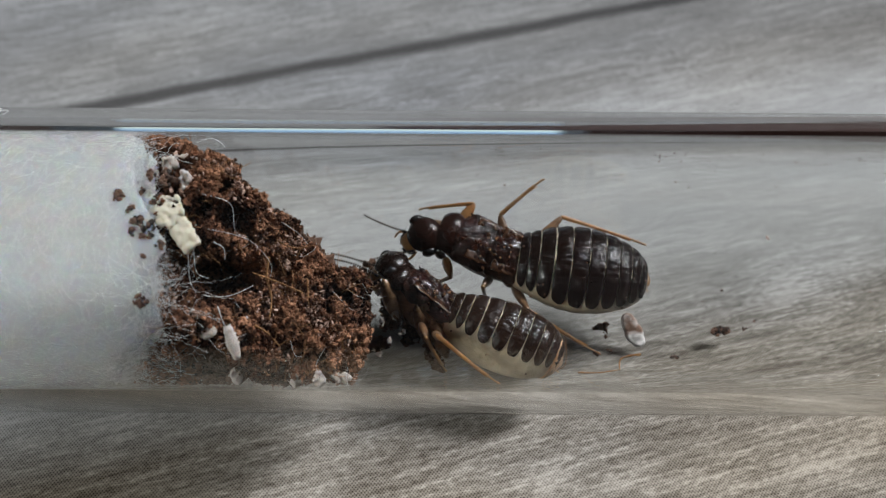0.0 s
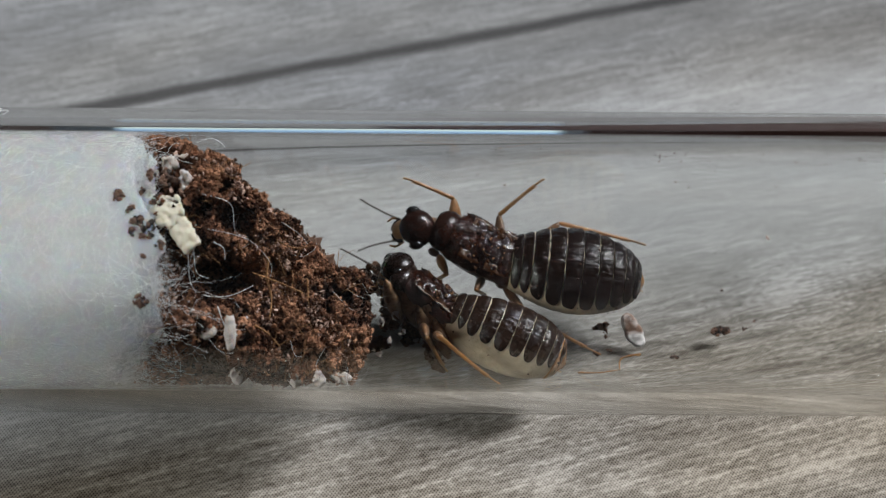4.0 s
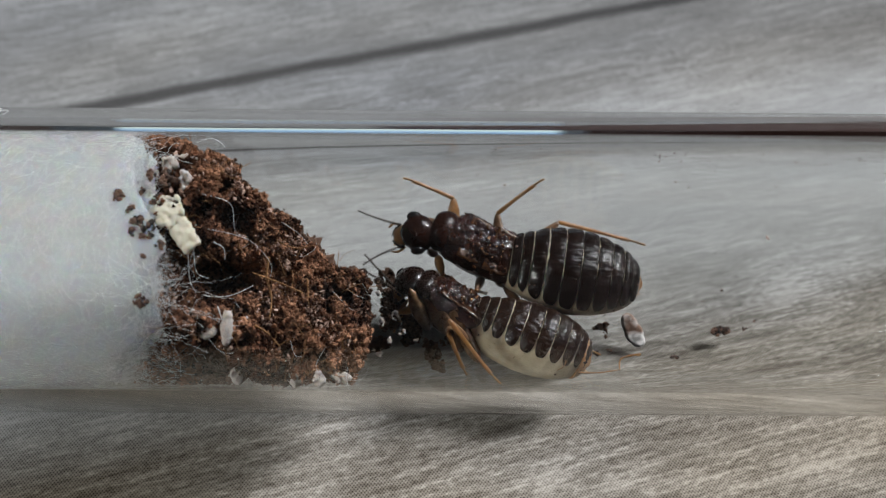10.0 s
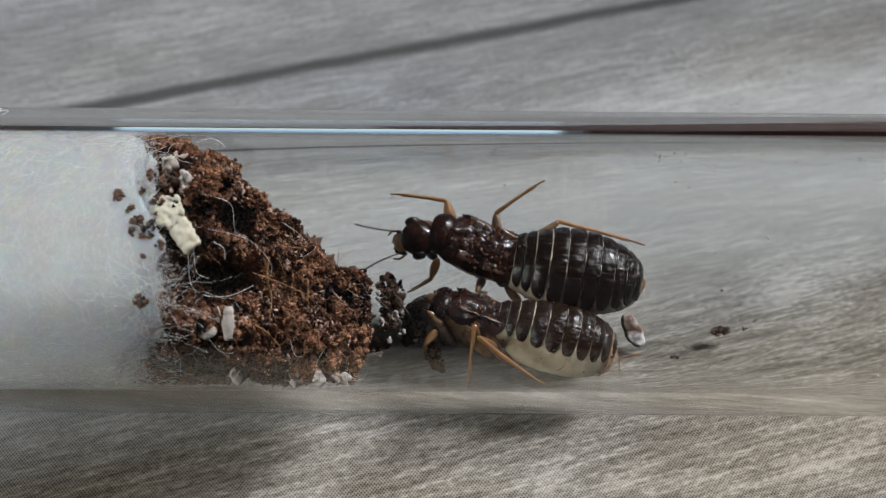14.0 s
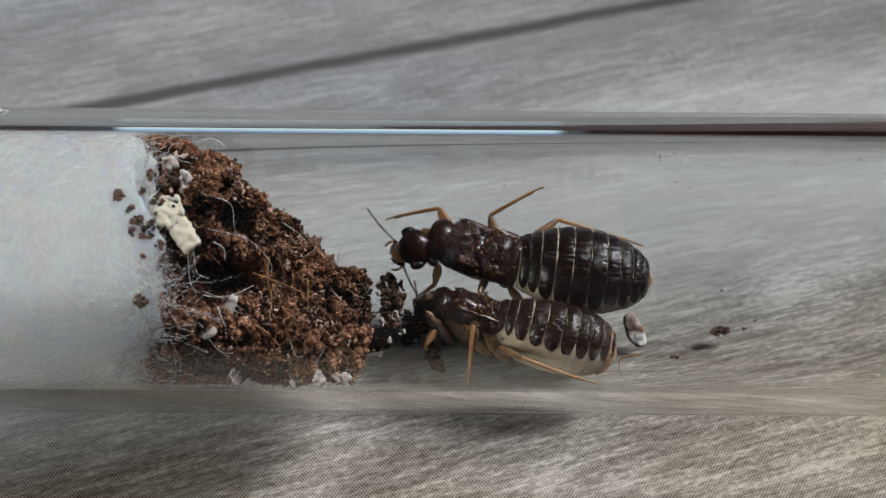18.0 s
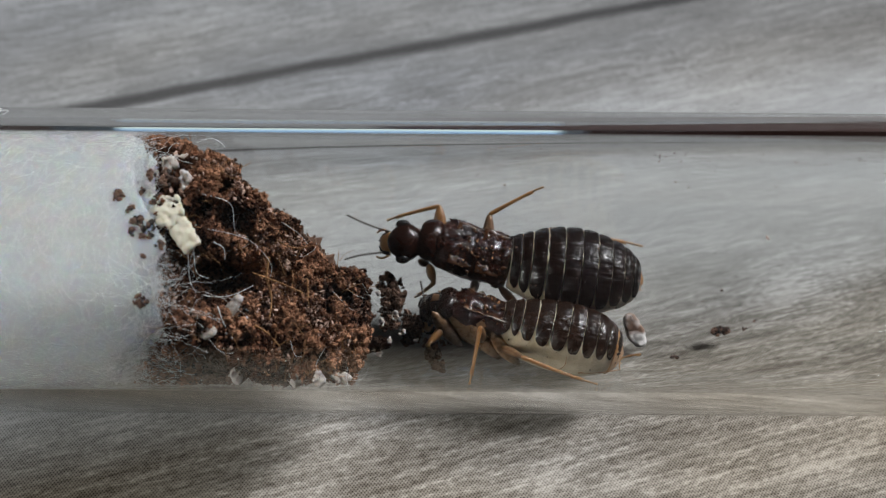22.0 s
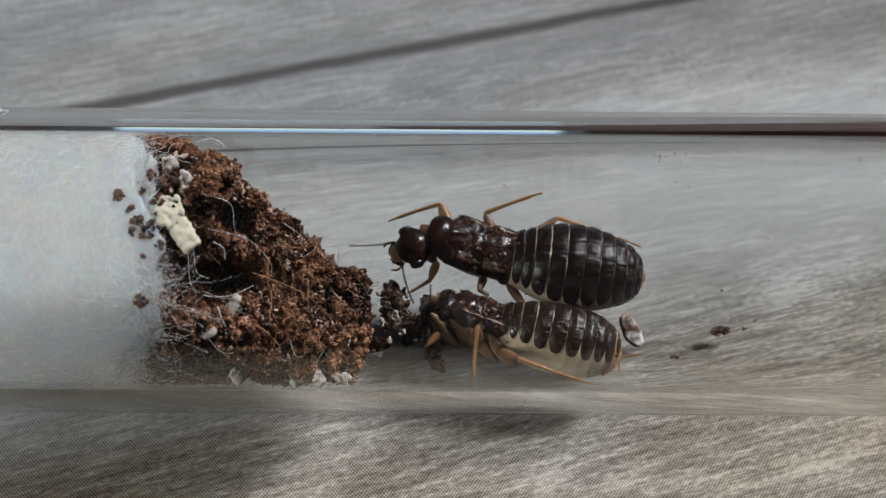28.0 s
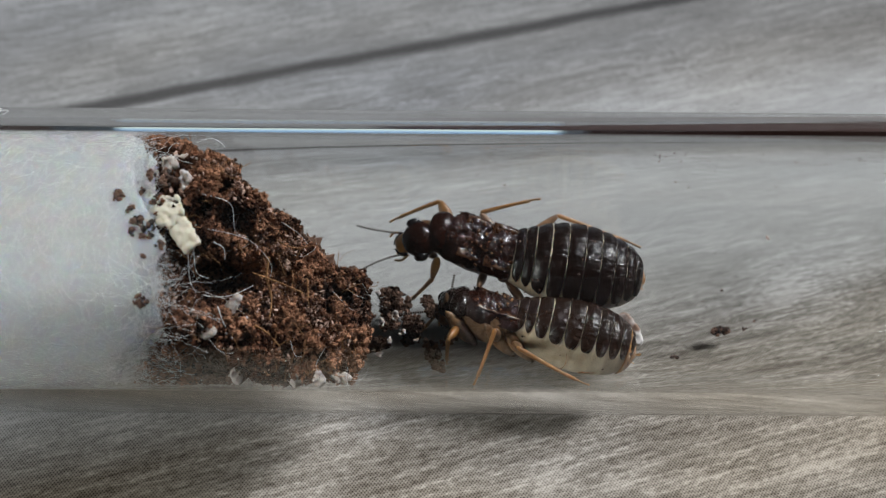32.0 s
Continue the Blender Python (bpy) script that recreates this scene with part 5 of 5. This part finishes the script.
    feel(UPPER, 1, rows, (0.92, -0.62, 0.05), ((0, -4.31, 2.51, -4.3), (1, -4.51, 3.24, -4.3), (2, -4.42, 3.5, -4.3), (3, -4.38, 3.15, -4.3), (6, -4.48, 4.04, -4.3), (7, -4.31, 2.19, -4.3), (8, -5.05, 3.02, -4.3), (9, -4.6, 2.64, -4.3), (10, -4.96, 2.86, -4.3), (11, -4.76, 2.44, -4.3), (12, -4.91, 1.48, -4.3), (13, -4.88, 1.26, -4.3), (14, -5.08, 2.02, -4.3), (17, -5.03, 0.36, -4.3), (18, -4.67, 3.31, -4.3), (19, -4.94, 0.11, -4.3), (20, -4.83, 3.53, -4.3), (21, -5.4, 2.66, -4.3), (22, -5.46, 2.57, -4.3), (23, -5.6, 3.3, -4.3), (24, -5.59, 1.7, -4.3), (25, -5.72, 2.34, -4.3), (28, -5.29, 0.74, -4.3), (29, -4.78, 0.27, -4.3), (30, -4.32, 3.31, -4.3), (32, -5.17, 1.96, -4.3)))
    step(UPPER, "right_front", upper, ((0, -1.33, 3.21, -5.9), (1, -1.13, 2.96, -6.04), (1.6, -1.72, 4.03, -5.38), (2, -2.1, 4.88, -4.62), (3, -2.19, 5.03, -4.45), (13, -2.19, 5.03, -4.45), (13.7, -2.68, 4.49, -5), (14, -2.92, 4.11, -5.31), (17, -2.97, 2.85, -6.09), (18, -3.26, 2.59, -6.2), (32, -3.03, 2.46, -6.25)), (0.1, -1.0, 0.3))
    step(UPPER, "right_mid", upper, ((0, 5.71, 5.02, -4.46), (12, 5.71, 5.02, -4.46), (14, 5.75, 4.94, -4.56), (17, 5.72, 4.57, -4.92), (22, 5.72, 4.57, -4.92), (23, 5.75, 4.23, -5.22), (30, 5.68, 4.23, -5.22), (32, 5.61, 3.89, -5.48)), (0.3, -1.0, 0.3))
    step(UPPER, "right_hind", upper, ((0, 11.9, 1.15, -6.62), (14, 11.83, 1.15, -6.62), (17, 11.73, 1.11, -6.63), (32, 11.6, 1.01, -6.64)), (0.5, -1.2, 0.6))
    step(UPPER, "left_front", upper, ((0, -0.64, -1.35, -6.58), (12, -1.2, -1.45, -6.56), (13, -1.76, -1.68, -6.51), (14, -1.96, -1.85, -6.46), (18, -1.69, -2.34, -6.3), (22, -1.53, -2.17, -6.36), (23, -3.35, -1.03, -6.64), (25, -3.68, -1.17, -6.62), (27, -2.69, -1.69, -6.5), (28, -1.96, -1.91, -6.44), (30, -1.85, -2.34, -6.3), (32, -1.95, -2.5, -6.24)), (-0.3, 0.1, 1.0))
    step(UPPER, "left_mid", upper, ((0, 2.53, -2.08, -6.39), (12, 2.66, -1.89, -6.45), (20, 2.66, -1.89, -6.45), (24, 2.2, -1.82, -6.47), (29, 2.92, -2.08, -6.39), (32, 2.66, -1.82, -6.47)), (0.2, 0.6, 1.0))
    step(UPPER, "left_hind", upper, ((0, 8.91, -5.41, -3.98), (32, 8.89, -5.53, -3.82)), (0.2, 0.6, 1.0))
    lower = [
        (0, lay(0.23, -2.88, -2.3, 142, 64)), (1, lay(0.26, -2.88, -2.3, 142, 64)), (2, lay(0.3, -2.87, -2.3, 142, 64)),
        (3, lay(0.33, -2.91, -2.3, 142, 64)), (6, lay(0.54, -2.94, -2.3, 141, 64)), (7, lay(0.95, -3, -2.3, 142, 64)),
        (8, lay(1.23, -3.02, -2.3, 143, 64)), (9, lay(1.41, -3.05, -2.3, 144, 64)), (10, lay(1.79, -3.15, -2.3, 146, 64)),
        (11, lay(1.85, -3.15, -2.3, 147, 64)), (12, lay(2.29, -3.3, -2.3, 153, 64)), (13, lay(2.47, -3.39, -2.3, 157, 64)),
        (14, lay(3.03, -3.45, -2.3, 160, 64)), (17, lay(2.91, -3.42, -2.3, 160, 64)), (18, lay(2.97, -3.39, -2.3, 161, 64)),
        (19, lay(3.16, -3.39, -2.3, 161, 64)), (20, lay(3.16, -3.39, -2.3, 161, 64)), (21, lay(3.19, -3.39, -2.3, 161, 64)),
        (22, lay(3.31, -3.42, -2.3, 161, 64)), (23, lay(3.37, -3.45, -2.3, 161, 64)), (24, lay(3.44, -3.48, -2.3, 161, 64)),
        (25, lay(3.31, -3.57, -2.3, 160, 64)), (28, lay(3.22, -3.57, -2.3, 160, 64)), (29, lay(3.38, -3.54, -2.3, 160, 64)),
        (30, lay(3.53, -3.38, -2.3, 162, 64)), (31, lay(3.75, -3.23, -2.3, 162, 64)), (32, lay(4.06, -3.26, -2.3, 163, 64)),
    ]
    walk(LOWER["thing"], lower)
    rows = [
        (0, lay(0.23, -2.88, -2.3, 155.49, 64)), (1, lay(0.26, -2.88, -2.3, 155.49, 64)), (2, lay(0.31, -2.88, -2.3, 155.26, 64)),
        (3, lay(0.33, -2.91, -2.3, 155.49, 64)), (6, lay(0.46, -2.9, -2.3, 156.21, 64)), (7, lay(0.81, -2.94, -2.3, 156.47, 64)),
        (8, lay(1.09, -2.97, -2.3, 156.6, 64)), (9, lay(1.28, -3, -2.3, 157.33, 64)), (10, lay(1.65, -3.09, -2.3, 157.85, 64)),
        (11, lay(1.71, -3.09, -2.3, 158.15, 64)), (12, lay(2.14, -3.25, -2.3, 162.81, 64)), (13, lay(2.33, -3.34, -2.3, 161.74, 64)),
        (14, lay(2.89, -3.41, -2.3, 164.01, 64)), (17, lay(2.76, -3.38, -2.3, 164.06, 64)), (18, lay(2.83, -3.35, -2.3, 164.47, 64)),
        (19, lay(3.01, -3.35, -2.3, 164.92, 64)), (20, lay(3.01, -3.35, -2.3, 165, 64)), (21, lay(3.04, -3.35, -2.3, 165, 64)),
        (22, lay(3.17, -3.38, -2.3, 165.26, 64)), (23, lay(3.23, -3.41, -2.3, 166.11, 64)), (24, lay(3.29, -3.44, -2.3, 165.59, 64)),
        (25, lay(3.17, -3.53, -2.3, 165.34, 64)), (28, lay(3.07, -3.53, -2.3, 165.55, 64)), (29, lay(3.23, -3.51, -2.3, 166.82, 64)),
        (30, lay(3.4, -3.36, -2.3, 168.32, 64)), (31, lay(3.6, -3.19, -2.3, 165.8, 64)), (32, lay(3.91, -3.21, -2.3, 163.75, 64)),
    ]
    hold(LOWER, "abdomen", lower, rows)
    rows = [
        (0, lay(-2.77, -0.26, -2.6, 198, 60)), (1, lay(-2.59, -0.1, -2.6, 197, 60)), (2, lay(-2.52, -0.19, -2.6, 198, 60)),
        (3, lay(-2.46, -0.29, -2.6, 202, 60)), (6, lay(-2.33, -0.44, -2.6, 220, 60)), (7, lay(-2.18, -0.41, -2.6, 210, 60)),
        (8, lay(-2.21, -0.72, -2.6, 213, 60)), (9, lay(-2.08, -0.72, -2.6, 210, 60)), (10, lay(-1.71, -1.15, -2.6, 216, 60)),
        (11, lay(-1.77, -1.09, -2.6, 214, 60)), (12, lay(-1.61, -1.87, -2.6, 222, 60)), (13, lay(-1.39, -2.62, -2.6, 235, 60)),
        (14, lay(-1.07, -2.86, -2.6, 242, 60)), (17, lay(-0.85, -2.77, -2.6, 238, 60)), (18, lay(-0.7, -2.61, -2.6, 235, 60)),
        (19, lay(-0.54, -2.61, -2.6, 235, 60)), (20, lay(-0.51, -2.61, -2.6, 235, 60)), (21, lay(-0.48, -2.61, -2.6, 235, 60)),
        (22, lay(-0.39, -2.67, -2.6, 235, 60)), (23, lay(-0.32, -2.74, -2.6, 236, 60)), (24, lay(-0.29, -2.74, -2.6, 236, 60)),
        (25, lay(-0.32, -2.86, -2.6, 238, 60)), (28, lay(-0.32, -2.89, -2.6, 238, 60)), (29, lay(-0.2, -2.89, -2.6, 238, 60)),
        (30, lay(-0.01, -2.67, -2.6, 236, 60)), (31, lay(0.17, -2.55, -2.6, 232, 60)), (32, lay(0.67, -2.36, -2.6, 228, 60)),
    ]
    hold(LOWER, "head", lower, rows)
    feel(LOWER, 0, rows, (0.88, 0.58, 0.05), ((0, -5.76, 0.19, -2.5), (1, -5.69, -0.06, -2.5), (2, -5.7, 0.44, -2.5), (3, -5.7, 0.04, -2.5), (6, -5.69, -0.21, -2.5), (7, -4.7, -0.14, -2.5), (8, -4.82, -0.39, -2.5), (9, -4.61, -0.11, -2.5), (10, -4.29, -0.36, -2.5), (11, -5.02, 1.1, -2.5), (12, -3.2, -0.51, -2.5), (14, -2.89, -1.13, -2.5), (17, -1.39, -1.74, -2.5), (18, -1.39, -1.12, -2.5), (19, -3.82, -1.45, -2.5), (21, -2.89, -1.28, -2.5), (22, -1.18, -0.28, -2.5), (23, -2.67, -1.13, -2.5), (24, -2.42, -1.5, -2.5), (25, -2.57, -1.59, -2.5), (28, -0.5, -0.09, -2.5), (29, 0.85, -0.7, -2.5), (30, 0.53, -0.64, -2.5), (32, 0.84, -0.42, -2.5)))
    feel(LOWER, 1, rows, (0.88, -0.58, 0.05), ((0, -6.01, 0.35, -2.5), (6, -5.08, 0.57, -2.5), (10, -3.83, -0.2, -2.5), (13, -3.19, -2.37, -2.5), (17, -2.88, -3, -2.5), (32, -1.94, -2.99, -2.5)))
    step(LOWER, "left_front", lower, ((0, -3.6, -1.92, -6.44), (6, -3.33, -2.34, -6.3), (9, -2.99, -2.99, -6.02), (13, -0.52, -5.29, -4.15), (19, -0.43, -5.34, -4.08), (28, -0.36, -5.23, -4.22), (32, 0.26, -5.98, -3.06)), (0.3, 1.0, 0.6))
    step(LOWER, "left_mid", lower, ((0, 0.26, -6.32, -2.29), (8, 0.41, -6.32, -2.29), (10, 1.36, -6.48, -1.79), (12, 1.45, -6.66, -0.88), (17, 1.31, -6.72, -0.22), (28, 1.57, -6.72, 0.02), (32, 1.66, -6.72, 0.01)), (0.3, 1.0, 0.6))
    step(LOWER, "left_hind", lower, ((0, 3.06, -6.71, -0.29), (11, 3.12, -6.71, -0.29), (11.8, 5.36, -6.71, -0.36), (13, 6.27, -6.71, -0.39), (14, 5.42, -6.71, -0.37), (17, 7.82, -6.72, -0.25), (18, 8.36, -6.71, -0.27), (28, 8.12, -6.72, -0.26), (32, 7.79, -6.72, 0)), (0.3, 1.0, 0.6))
    step(LOWER, "right_front", lower, ((0, -3.31, -3.15, -5.94), (12, -2.63, -4.4, -5.08), (32, -1.33, -4.39, -5.08)), (0.3, -1.0, 0.6))
    step(LOWER, "right_mid", lower, ((0, 0.28, -4.99, -4.5), (12, 1.88, -5.13, -4.34), (32, 2.51, -5.27, -4.17)), (0.3, -1.0, 0.6))
    step(LOWER, "right_hind", lower, ((0, 3.7, -6.1, -2.82), (12, 5.56, -6.22, -2.55), (32, 7.15, -6.08, -2.86)), (0.3, -1.0, 0.6))
    walk(LARVA, [(0, lay(*on_face(-10.83, -3.39, 2.6, 0.85), 110, 0)), (2, lay(*on_face(-10.77, -3.33, 2.6, 0.85), 108, 0)), (3.5, lay(*on_face(-10.77, -2.96, 2.6, 0.85), 95, 0)), (6, lay(*on_face(-10.75, -2.87, 2.6, 0.85), 88, 0)), (9, lay(*on_face(-10.89, -2.70, 2.6, 0.85), 85, 0)), (13, lay(*on_face(-10.86, -2.59, 2.6, 0.85), 90, 0)), (17, lay(*on_face(-10.72, -2.00, 2.6, 0.85), 70, 0)), (19, lay(*on_face(-10.52, -1.90, 2.6, 0.85), 58, 0)), (22, lay(*on_face(-10.37, -1.90, 2.6, 0.85), 55, 0)), (28, lay(*on_face(-10.47, -1.90, 2.6, 0.85), 60, 0)), (32, lay(*on_face(-10.42, -1.85, 2.6, 0.85), 55, 0))])
    walk(CLOD, [(0, lay(-3.9, -0.91, -4.2, 0, 0)), (6, lay(-3.65, -1.1, -4.2, 0, 0)), (9, lay(-3.26, -1.16, -4.2, 3, 0)), (10, lay(-2.94, -1.41, -4.2, 5, 0)), (12, lay(-2.88, -1.64, -4.2, 8, 0)), (17, lay(-2.81, -1.67, -4.2, 8, 0)), (20, lay(-2.81, -1.67, -4.2, 10, 0)), (22, lay(-2.81, -1.6, -4.2, 14, 0)), (24, lay(-2.81, -1.86, -4.2, 24, 0)), (25, lay(-2.81, -1.92, -4.2, 26, 0)), (28, lay(-2.62, -2.11, -4.2, 10, 0)), (29, lay(-2.46, -2.11, -4.2, 16, 0)), (30, lay(-2.55, -2.21, -4.2, 40, 0)), (32, lay(-2.62, -2.3, -4.2, 44, 0))])
    walk(FLAKE, [(0, lay(10.89, -4.06, -5, 0, 0)), (14, lay(10.89, -4.06, -5, 0, 0)), (16.5, lay(10.99, -4.06, -5, -2, 0)), (25.5, lay(10.99, -4.06, -5, -2, 0)), (28, lay(10.79, -4.06, -5, 1, 0)), (32, lay(10.73, -4, -5, 4, 0))])


motions()
